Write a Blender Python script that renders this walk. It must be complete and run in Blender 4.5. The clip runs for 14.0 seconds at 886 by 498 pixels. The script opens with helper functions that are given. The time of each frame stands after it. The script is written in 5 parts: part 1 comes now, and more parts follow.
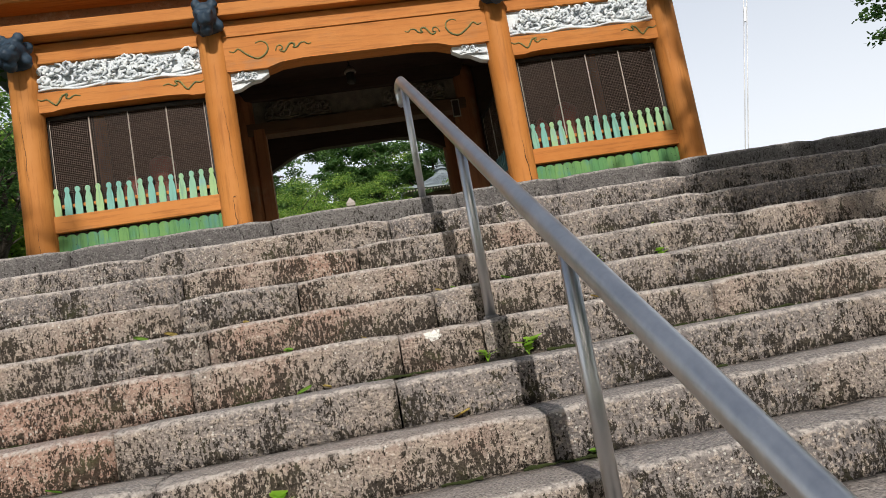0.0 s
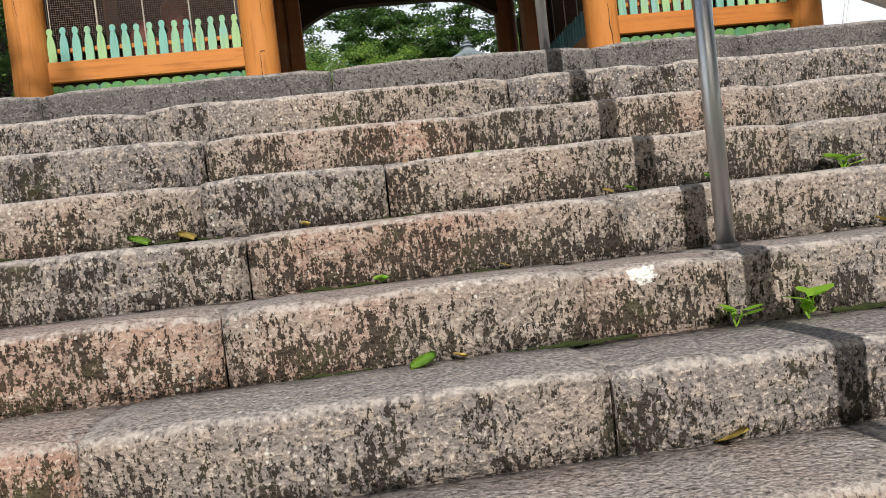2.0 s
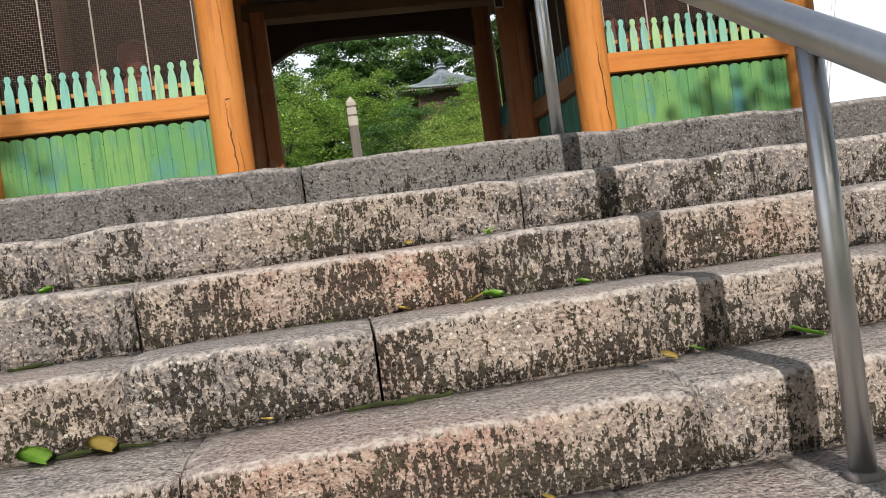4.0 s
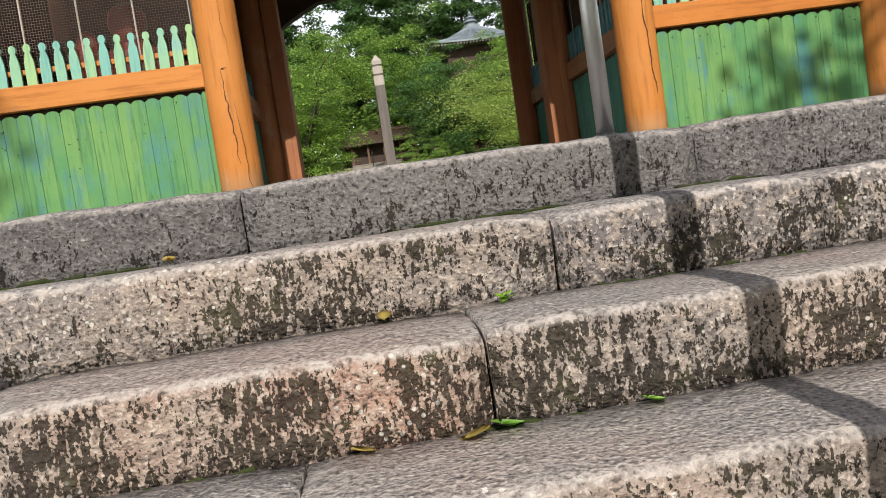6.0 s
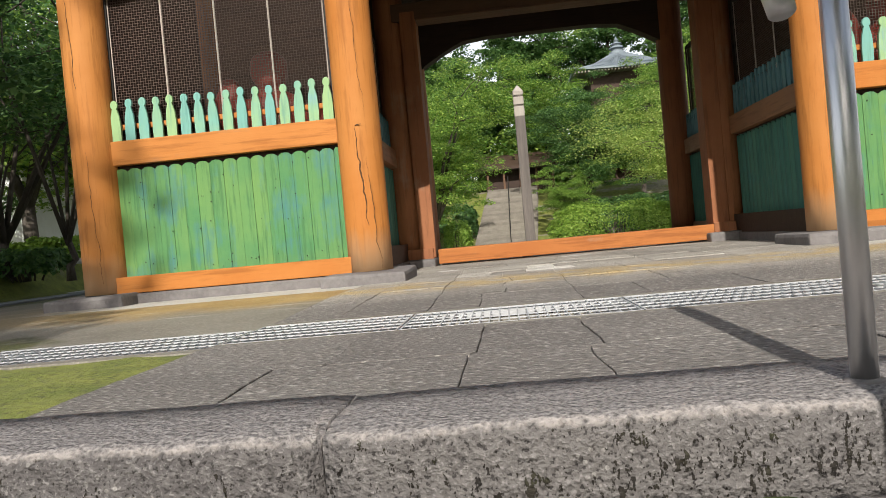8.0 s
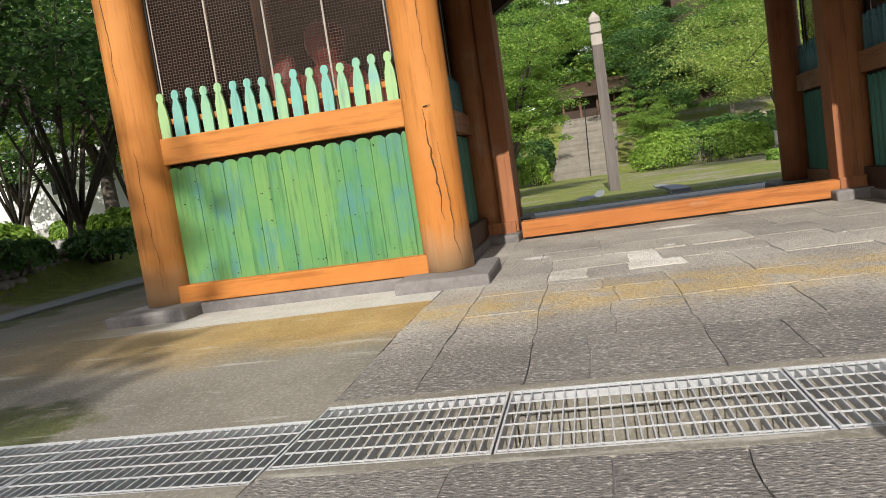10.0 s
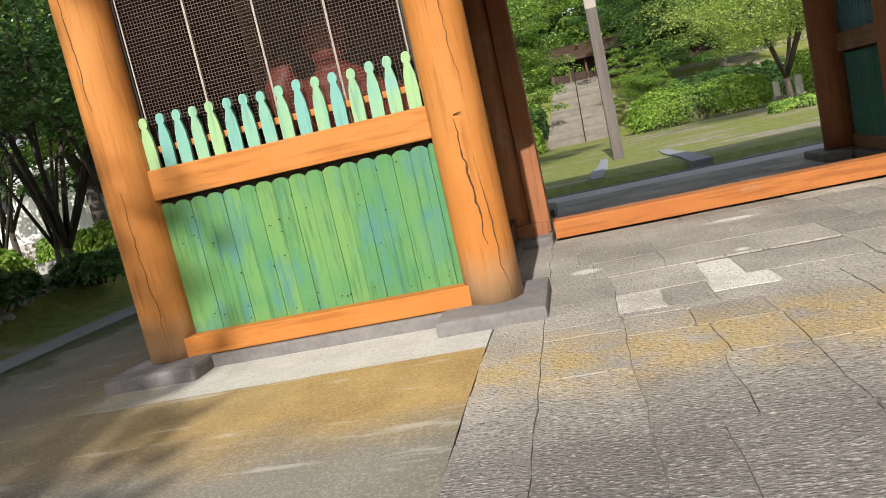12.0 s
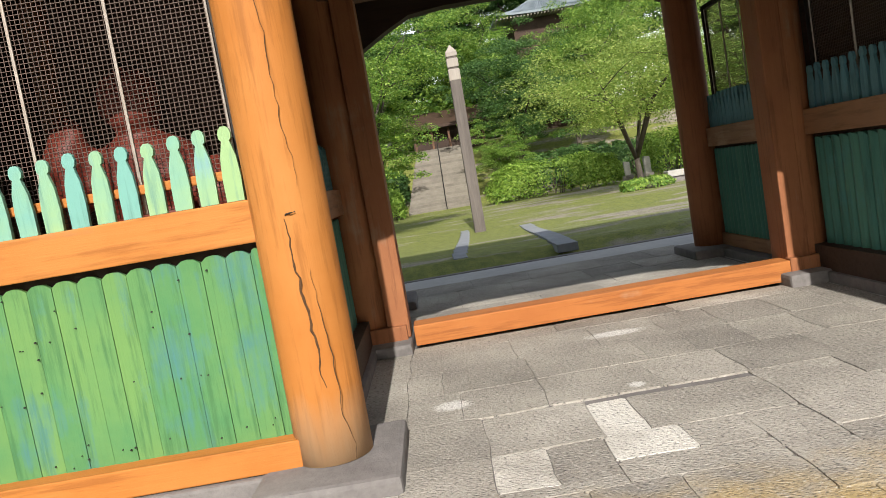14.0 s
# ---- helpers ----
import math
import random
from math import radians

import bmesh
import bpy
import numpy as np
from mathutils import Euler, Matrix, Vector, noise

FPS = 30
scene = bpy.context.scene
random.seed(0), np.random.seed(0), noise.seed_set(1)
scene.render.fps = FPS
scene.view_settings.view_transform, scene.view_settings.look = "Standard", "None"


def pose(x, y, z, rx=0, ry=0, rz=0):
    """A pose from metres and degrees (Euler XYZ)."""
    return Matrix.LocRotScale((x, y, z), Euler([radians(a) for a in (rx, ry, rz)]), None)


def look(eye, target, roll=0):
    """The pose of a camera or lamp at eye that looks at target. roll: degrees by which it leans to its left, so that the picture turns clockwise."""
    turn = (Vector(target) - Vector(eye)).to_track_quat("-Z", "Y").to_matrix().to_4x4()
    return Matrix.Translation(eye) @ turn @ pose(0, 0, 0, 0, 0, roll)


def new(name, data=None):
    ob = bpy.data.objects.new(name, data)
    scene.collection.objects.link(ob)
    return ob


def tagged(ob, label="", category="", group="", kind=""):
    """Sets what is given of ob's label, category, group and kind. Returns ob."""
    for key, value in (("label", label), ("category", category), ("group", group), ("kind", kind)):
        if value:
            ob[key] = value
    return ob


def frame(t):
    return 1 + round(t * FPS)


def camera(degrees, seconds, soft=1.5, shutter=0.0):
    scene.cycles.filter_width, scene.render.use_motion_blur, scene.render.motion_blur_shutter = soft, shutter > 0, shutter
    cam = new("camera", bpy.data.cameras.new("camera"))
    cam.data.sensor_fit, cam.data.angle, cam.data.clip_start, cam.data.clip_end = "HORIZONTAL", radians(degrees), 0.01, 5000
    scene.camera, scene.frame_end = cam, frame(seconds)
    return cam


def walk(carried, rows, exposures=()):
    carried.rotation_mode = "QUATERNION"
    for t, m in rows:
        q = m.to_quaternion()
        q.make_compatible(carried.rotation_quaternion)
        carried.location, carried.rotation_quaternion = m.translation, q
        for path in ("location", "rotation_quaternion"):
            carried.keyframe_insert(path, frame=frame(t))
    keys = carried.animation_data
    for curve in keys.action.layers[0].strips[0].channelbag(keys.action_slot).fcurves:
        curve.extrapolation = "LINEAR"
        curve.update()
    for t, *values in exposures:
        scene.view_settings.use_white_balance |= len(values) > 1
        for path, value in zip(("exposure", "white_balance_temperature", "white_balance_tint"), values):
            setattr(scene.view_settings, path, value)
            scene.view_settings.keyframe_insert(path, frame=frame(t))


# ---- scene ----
cam = camera(61.7, 14.0, soft=0.9)
PATH = [
    (0, (-0.791, -10.064, -0.991), (-0.505, -8.1, -0.743), -10.1),
    (0.5, (-0.936, -9.587, -0.964), (-0.731, -7.609, -0.759), -9.5),
    (1, (-0.954, -9.262, -0.943), (-0.664, -7.29, -0.782), -9.6),
    (1.5, (-0.982, -8.907, -0.848), (-0.659, -6.937, -0.731), -10.6),
    (2, (-1.109, -8.621, -0.777), (-0.897, -6.633, -0.836), -6.4),
    (2.5, (-1.114, -8.521, -0.683), (-0.901, -6.534, -0.768), -5.1),
    (3, (-1.004, -8.338, -0.604), (-0.576, -6.387, -0.717), -7.1),
    (3.5, (-1.036, -8.172, -0.538), (-0.721, -6.197, -0.57), -9.1),
    (4, (-1.069, -8.007, -0.367), (-0.79, -6.027, -0.385), -7.7),
    (4.2, (-1.022, -7.947, -0.382), (-0.699, -5.973, -0.404), -7.5),
    (6.3, (-0.792, -7.135, 0.003), (-0.637, -5.145, -0.123), -8.8),
    (6.5, (-0.763, -7.094, 0.096), (-0.609, -5.104, -0.024), -9.4),
    (7, (-0.756, -6.917, 0.156), (-0.72, -4.918, 0.148), -9.1),
    (7.5, (-0.794, -6.786, 0.329), (-0.906, -4.79, 0.358), -6.0),
    (7.7, (-0.791, -6.72, 0.319), (-0.937, -4.725, 0.331), -5.4),
    (9.8, (-0.85, -5.844, 0.732), (-1.146, -3.874, 0.547), -7.6),
    (10, (-0.878, -5.813, 0.821), (-1.268, -3.86, 0.633), -8.4),
    (10.5, (-1.083, -5.601, 0.823), (-1.827, -3.755, 0.633), -8.3),
    (11, (-1.267, -5.437, 1.022), (-2.063, -3.62, 0.769), -7.9),
    (11.5, (-1.288, -5.217, 1.021), (-1.811, -3.311, 0.716), -10.2),
    (12, (-1.297, -5.032, 1.189), (-1.682, -3.087, 0.924), -12.7),
    (12.5, (-1.386, -4.669, 1.27), (-1.671, -2.702, 1.047), -12.0),
    (13, (-1.365, -4.453, 1.386), (-1.501, -2.467, 1.192), -11.8),
    (13.5, (-1.222, -4.103, 1.43), (-1.229, -2.11, 1.264), -11.8),
    (14, (-1.284, -3.811, 1.415), (-1.273, -1.819, 1.232), -9.8),
]
walk(cam, [(t, look(eye, target, roll)) for t, eye, target, roll in PATH],
     exposures=((0, 0.02), (2, 0.18), (4, 0.28), (6.5, 0.38), (9.8, 0.48), (14, 0.62)))

# ---------------------------------------------------------------- world and sun
world = bpy.data.worlds.new("sky")
scene.world = world
world.use_nodes = True
wn = world.node_tree
sky = wn.nodes.new("ShaderNodeTexSky")
sky.sky_type = "NISHITA"
sky.sun_disc = False
sky.sun_elevation = radians(35)
sky.sun_rotation = radians(180)
sky.air_density, sky.dust_density, sky.ozone_density = 1.0, 2.5, 1.0
wn.nodes["Background"].inputs["Strength"].default_value = 0.12
haze_pos = wn.nodes.new("ShaderNodeTexCoord")
haze_sep = wn.nodes.new("ShaderNodeSeparateXYZ")
wn.links.new(haze_pos.outputs["Generated"], haze_sep.inputs[0])
haze_amount = wn.nodes.new("ShaderNodeMapRange")
for key, value in (("From Min", 0.75), ("From Max", 0.05), ("To Min", 0.12), ("To Max", 0.85)):
    haze_amount.inputs[key].default_value = value
wn.links.new(haze_sep.outputs[2], haze_amount.inputs["Value"])
haze = wn.nodes.new("ShaderNodeMix")
haze.data_type = "RGBA"
haze.inputs[7].default_value = (9.4, 9.5, 9.7, 1)
wn.links.new(haze_amount.outputs[0], haze.inputs[0])
wn.links.new(sky.outputs[0], haze.inputs[6])
wn.links.new(haze.outputs[2], wn.nodes["Background"].inputs["Color"])
sun_data = bpy.data.lights.new("sun", "SUN")
sun_data.energy, sun_data.angle, sun_data.color = 4.2, radians(0.53), (1.0, 0.95, 0.88)
sun = new("sun", sun_data)
sun.matrix_world = look((0, -30, 21), (0.0, 0, 0))


# ---------------------------------------------------------------- materials
def nodes_of(name):
    m = bpy.data.materials.new(name)
    m.use_nodes = True
    nt = m.node_tree
    return m, nt, nt.nodes["Principled BSDF"]


def node(nt, kind, **sets):
    n = nt.nodes.new(kind)
    for k, v in sets.items():
        n.inputs[k].default_value = v
    return n


def coords(nt, stretch=(1, 1, 1)):
    tc = nt.nodes.new("ShaderNodeTexCoord")
    mp = node(nt, "ShaderNodeMapping", Scale=stretch)
    nt.links.new(tc.outputs["Object"], mp.inputs["Vector"])
    return mp.outputs[0]


def fbm(nt, vec, scale, detail=6.0, rough=0.6):
    n = node(nt, "ShaderNodeTexNoise", Scale=scale, Detail=detail, Roughness=rough)
    nt.links.new(vec, n.inputs["Vector"])
    return n.outputs["Fac"]


def ramp(nt, fac, stops):
    r = nt.nodes.new("ShaderNodeValToRGB")
    e = r.color_ramp.elements
    while len(e) < len(stops):
        e.new(0.5)
    for el, (p, c) in zip(e, stops):
        el.position = p
        el.color = (*c, 1) if len(c) == 3 else c
    nt.links.new(fac, r.inputs[0])
    return r.outputs[0]


def calc(nt, op, a, b=None, c=None):
    n = nt.nodes.new("ShaderNodeMath")
    n.operation = op
    for i, v in enumerate((a, b, c)):
        if v is None:
            continue
        if isinstance(v, (int, float)):
            n.inputs[i].default_value = v
        else:
            nt.links.new(v, n.inputs[i])
    return n.outputs[0]


def mask(nt, fac, lo, hi):
    n = node(nt, "ShaderNodeMapRange", **{"From Min": lo, "From Max": hi})
    nt.links.new(fac, n.inputs["Value"])
    return n.outputs[0]


def mix(nt, fac, a, b):
    n = nt.nodes.new("ShaderNodeMix")
    n.data_type = "RGBA"
    if isinstance(fac, (int, float)):
        n.inputs[0].default_value = fac
    else:
        nt.links.new(fac, n.inputs[0])
    for i, v in ((6, a), (7, b)):
        if isinstance(v, tuple):
            n.inputs[i].default_value = (*v, 1)
        else:
            nt.links.new(v, n.inputs[i])
    return n.outputs[2]


def relief(nt, bsdf, height, strength, dist=0.01):
    b = node(nt, "ShaderNodeBump", Strength=strength, Distance=dist)
    nt.links.new(height, b.inputs["Height"])
    nt.links.new(b.outputs[0], bsdf.inputs["Normal"])


def randomness(nt):
    return nt.nodes.new("ShaderNodeObjectInfo").outputs["Random"]


def mat(name, stops, scale=3.0, stretch=(1, 1, 1), rough=0.7, bump=0.25, bscale=40.0, metal=0.0, rnd=0.0, spec=0.3, dist=0.01):
    m, nt, b = nodes_of(name)
    v = coords(nt, stretch)
    f = calc(nt, "MULTIPLY_ADD", fbm(nt, v, scale), 0.65, calc(nt, "MULTIPLY", fbm(nt, v, scale * 7), 0.35))
    if rnd:
        f = calc(nt, "ADD", f, calc(nt, "MULTIPLY_ADD", randomness(nt), rnd, -rnd / 2))
    nt.links.new(ramp(nt, f, stops), b.inputs["Base Color"])
    b.inputs["Metallic"].default_value = metal
    b.inputs["Specular IOR Level"].default_value = spec
    nt.links.new(calc(nt, "MULTIPLY_ADD", f, 0.25, rough - 0.12), b.inputs["Roughness"])
    relief(nt, b, fbm(nt, v, bscale, 5.0), bump, dist)
    return m


def painted_wood(name, paint, paint2, bare, stretch, bare_at=0.62, vary=0.3, foot=None):
    """Old paint on timber: long grain, faded patches, bare wood where the coat has gone."""
    m, nt, b = nodes_of(name)
    v = coords(nt, stretch)
    w = coords(nt)
    tone = calc(nt, "ADD", fbm(nt, w, 1.7), calc(nt, "MULTIPLY_ADD", randomness(nt), vary, -vary / 2))
    c = ramp(nt, tone, [(0.3, paint), (0.7, paint2)])
    grain = fbm(nt, v, 22.0, 8.0, 0.65)
    c = mix(nt, calc(nt, "MULTIPLY", mask(nt, grain, 0.51, 0.64), 0.65), c, tuple(0.64 * x for x in paint))
    worn = calc(nt, "MULTIPLY_ADD", fbm(nt, v, 5.0, 8.0, 0.7), 0.6, calc(nt, "MULTIPLY", fbm(nt, w, 2.2), 0.45))
    c = mix(nt, mask(nt, worn, bare_at, bare_at + 0.12), c, bare)
    if foot:
        pos = nt.nodes.new("ShaderNodeSeparateXYZ")
        nt.links.new(w, pos.inputs[0])
        c = mix(nt, calc(nt, "MULTIPLY", mask(nt, calc(nt, "MULTIPLY_ADD", fbm(nt, v, 6.0), -0.35, pos.outputs[2]), 0.3, -0.02), 0.75), c, foot)
    nt.links.new(c, b.inputs["Base Color"])
    b.inputs["Roughness"].default_value = 0.68
    b.inputs["Specular IOR Level"].default_value = 0.25
    relief(nt, b, grain, 0.6, 0.008)
    return m


def stair_stone(name, pink, lift=0.0):
    """Worn andesite: grey to pinkish blocks, black algae clumps running down the risers, pale lichen dots and rims."""
    m, nt, b = nodes_of(name)
    w = coords(nt)
    pos = nt.nodes.new("ShaderNodeSeparateXYZ")
    nt.links.new(w, pos.inputs[0])
    rnd = randomness(nt)
    big = calc(nt, "ADD", fbm(nt, w, 1.6, 5.0), calc(nt, "MULTIPLY_ADD", rnd, 0.42, -0.25 + lift))
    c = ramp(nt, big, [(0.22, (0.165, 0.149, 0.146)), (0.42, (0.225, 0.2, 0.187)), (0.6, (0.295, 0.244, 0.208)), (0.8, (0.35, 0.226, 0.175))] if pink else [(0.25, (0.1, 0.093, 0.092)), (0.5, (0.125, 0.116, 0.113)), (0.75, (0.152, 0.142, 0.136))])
    grain = fbm(nt, w, 105.0, 3.0, 0.5)
    mid = fbm(nt, w, 36.0, 5.0, 0.6)
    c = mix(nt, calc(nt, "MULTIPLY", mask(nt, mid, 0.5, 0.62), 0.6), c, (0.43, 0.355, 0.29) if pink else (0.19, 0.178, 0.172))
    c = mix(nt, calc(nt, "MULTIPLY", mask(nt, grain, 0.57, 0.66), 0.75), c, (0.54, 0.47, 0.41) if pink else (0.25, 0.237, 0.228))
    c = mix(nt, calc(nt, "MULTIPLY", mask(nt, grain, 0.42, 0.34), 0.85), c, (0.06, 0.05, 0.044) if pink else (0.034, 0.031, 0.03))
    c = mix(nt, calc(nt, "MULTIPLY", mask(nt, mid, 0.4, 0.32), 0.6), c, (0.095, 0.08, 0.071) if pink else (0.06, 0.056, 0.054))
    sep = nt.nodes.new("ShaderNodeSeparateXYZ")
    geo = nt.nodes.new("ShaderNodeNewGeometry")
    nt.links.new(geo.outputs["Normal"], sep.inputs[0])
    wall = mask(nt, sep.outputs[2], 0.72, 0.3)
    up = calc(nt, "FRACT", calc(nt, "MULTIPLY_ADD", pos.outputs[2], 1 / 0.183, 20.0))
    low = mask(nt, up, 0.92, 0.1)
    # worn treads go greyer, tone lifted by facing for sunlight; thin grit of light and dark
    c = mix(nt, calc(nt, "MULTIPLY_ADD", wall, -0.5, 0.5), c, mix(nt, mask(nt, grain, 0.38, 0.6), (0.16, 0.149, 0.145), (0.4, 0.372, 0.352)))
    rim_near = calc(nt, "MULTIPLY", mask(nt, sep.outputs[2], 0.25, 0.5), mask(nt, sep.outputs[2], 0.985, 0.85))
    lip = calc(nt, "MULTIPLY", rim_near, mask(nt, mid, 0.42, 0.58))
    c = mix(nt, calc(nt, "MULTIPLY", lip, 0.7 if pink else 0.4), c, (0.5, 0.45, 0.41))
    # algae: clumps a hand wide, broken into short upright streaks, thickest low on the riser
    clump = calc(nt, "MULTIPLY_ADD", fbm(nt, w, 4.2, 3.0, 0.6), 0.55, calc(nt, "MULTIPLY", fbm(nt, w, 15.0, 3.0, 0.6), 0.45))
    streak = calc(nt, "MULTIPLY_ADD", fbm(nt, coords(nt, (1.0, 1.0, 0.42)), 85.0, 3.0, 0.5), 0.6, calc(nt, "MULTIPLY", fbm(nt, coords(nt, (1.0, 1.0, 0.7)), 200.0, 2.0, 0.5), 0.4))
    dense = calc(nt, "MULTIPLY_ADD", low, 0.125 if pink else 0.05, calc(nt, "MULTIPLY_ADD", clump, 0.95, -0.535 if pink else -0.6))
    dense = calc(nt, "MINIMUM", calc(nt, "ADD", dense, calc(nt, "MULTIPLY_ADD", rnd, 0.05, -0.025)), 0.085)
    algae = calc(nt, "MULTIPLY", mask(nt, calc(nt, "ADD", streak, dense), 0.53, 0.555), wall)
    tint = ramp(nt, fbm(nt, w, 9.0), [(0.38, (0.009, 0.007, 0.005)), (0.56, (0.018, 0.015, 0.008)), (0.75, (0.04, 0.045, 0.012))])
    c = mix(nt, calc(nt, "MULTIPLY", algae, 0.86), c, tint)
    # lichen
    vor = node(nt, "ShaderNodeTexVoronoi", Scale=46.0)
    nt.links.new(w, vor.inputs["Vector"])
    dots = calc(nt, "MULTIPLY", mask(nt, vor.outputs["Distance"], 0.24, 0.17), mask(nt, fbm(nt, w, 3.5), 0.53, 0.6))
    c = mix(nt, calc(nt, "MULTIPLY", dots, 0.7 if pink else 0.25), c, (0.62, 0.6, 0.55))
    for place, radius in (((-0.441, -6.88, -0.94), 0.042), ((-0.446, -6.88, -1.018), 0.02), ((-0.525, -6.88, -0.99), 0.01), ((-0.61, -6.88, -1.01), 0.011)):
        gap = nt.nodes.new("ShaderNodeVectorMath")
        gap.operation = "DISTANCE"
        nt.links.new(w, gap.inputs[0])
        gap.inputs[1].default_value = place
        ragged = calc(nt, "MULTIPLY_ADD", mid, radius * 1.6, calc(nt, "SUBTRACT", gap.outputs["Value"], radius * 0.8))
        c = mix(nt, mask(nt, ragged, radius * 1.05, radius * 0.9), c, (0.78, 0.77, 0.73))
    nt.links.new(c, b.inputs["Base Color"])
    b.inputs["Roughness"].default_value = 0.88
    b.inputs["Specular IOR Level"].default_value = 0.12
    h = calc(nt, "MULTIPLY_ADD", algae, 0.12, calc(nt, "MULTIPLY_ADD", grain, 0.45, mid))
    relief(nt, b, h, 1.0, 0.02)
    return m


def slab_stone(name, lift):
    """Chisel-dressed paving: grey, some slabs pale, an ochre iron stain in a band below the eaves."""
    m, nt, b = nodes_of(name)
    w = coords(nt)
    r = randomness(nt)
    tone = calc(nt, "ADD", fbm(nt, w, 1.3, 5.0), calc(nt, "MULTIPLY_ADD", r, 0.24, -0.12 + lift))
    c = ramp(nt, tone, [(0.25, (0.2, 0.182, 0.16)), (0.5, (0.31, 0.285, 0.245)), (0.7, (0.41, 0.38, 0.33)), (0.9, (0.66, 0.63, 0.57))])
    pos = nt.nodes.new("ShaderNodeSeparateXYZ")
    nt.links.new(w, pos.inputs[0])
    wob = calc(nt, "MULTIPLY_ADD", fbm(nt, w, 2.0, 5.0), 0.8, calc(nt, "ADD", pos.outputs[1], 0.95))
    band = calc(nt, "MULTIPLY", mask(nt, calc(nt, "ABSOLUTE", wob), 0.6, 0.15), mask(nt, fbm(nt, w, 3.5), 0.35, 0.55))
    c = mix(nt, calc(nt, "MULTIPLY", band, 0.75), c, (0.45, 0.31, 0.1))
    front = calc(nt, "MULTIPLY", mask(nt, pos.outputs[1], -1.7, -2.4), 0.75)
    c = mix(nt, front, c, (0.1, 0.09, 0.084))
    fine = fbm(nt, coords(nt, (0.75, 1.5, 1.0)), 58.0, 4.0, 0.55)
    # white lime bloom on the floor of the passage
    for place, reach, squeeze in (((-0.03, 1.93, 0.0), 0.3, 0.4), ((-1.37, 0.78, 0.0), 0.16, 0.8), ((-0.24, 0.57, 0.0), 0.07, 1.0)):
        off = nt.nodes.new("ShaderNodeVectorMath")
        off.operation = "SUBTRACT"
        nt.links.new(w, off.inputs[0])
        off.inputs[1].default_value = place
        near = nt.nodes.new("ShaderNodeVectorMath")
        near.operation = "MULTIPLY"
        nt.links.new(off.outputs[0], near.inputs[0])
        near.inputs[1].default_value = (1.0 / reach, 1.0 / (reach * squeeze), 1.0)
        far = nt.nodes.new("ShaderNodeVectorMath")
        far.operation = "LENGTH"
        nt.links.new(near.outputs[0], far.inputs[0])
        bloom = calc(nt, "ADD", mask(nt, far.outputs["Value"], 1.2, 0.2), calc(nt, "MULTIPLY_ADD", fine, 1.3, -0.65))
        c = mix(nt, calc(nt, "MULTIPLY", mask(nt, bloom, 0.35, 0.7), 0.8), c, (0.75, 0.73, 0.7))
    c = mix(nt, calc(nt, "MULTIPLY", mask(nt, fine, 0.56, 0.66), 0.55), c, (0.56, 0.53, 0.48))
    c = mix(nt, calc(nt, "MULTIPLY", mask(nt, fine, 0.45, 0.33), 0.85), c, (0.05, 0.046, 0.043))
    nt.links.new(c, b.inputs["Base Color"])
    b.inputs["Roughness"].default_value = 0.8
    relief(nt, b, fine, 1.0, 0.016)
    return m


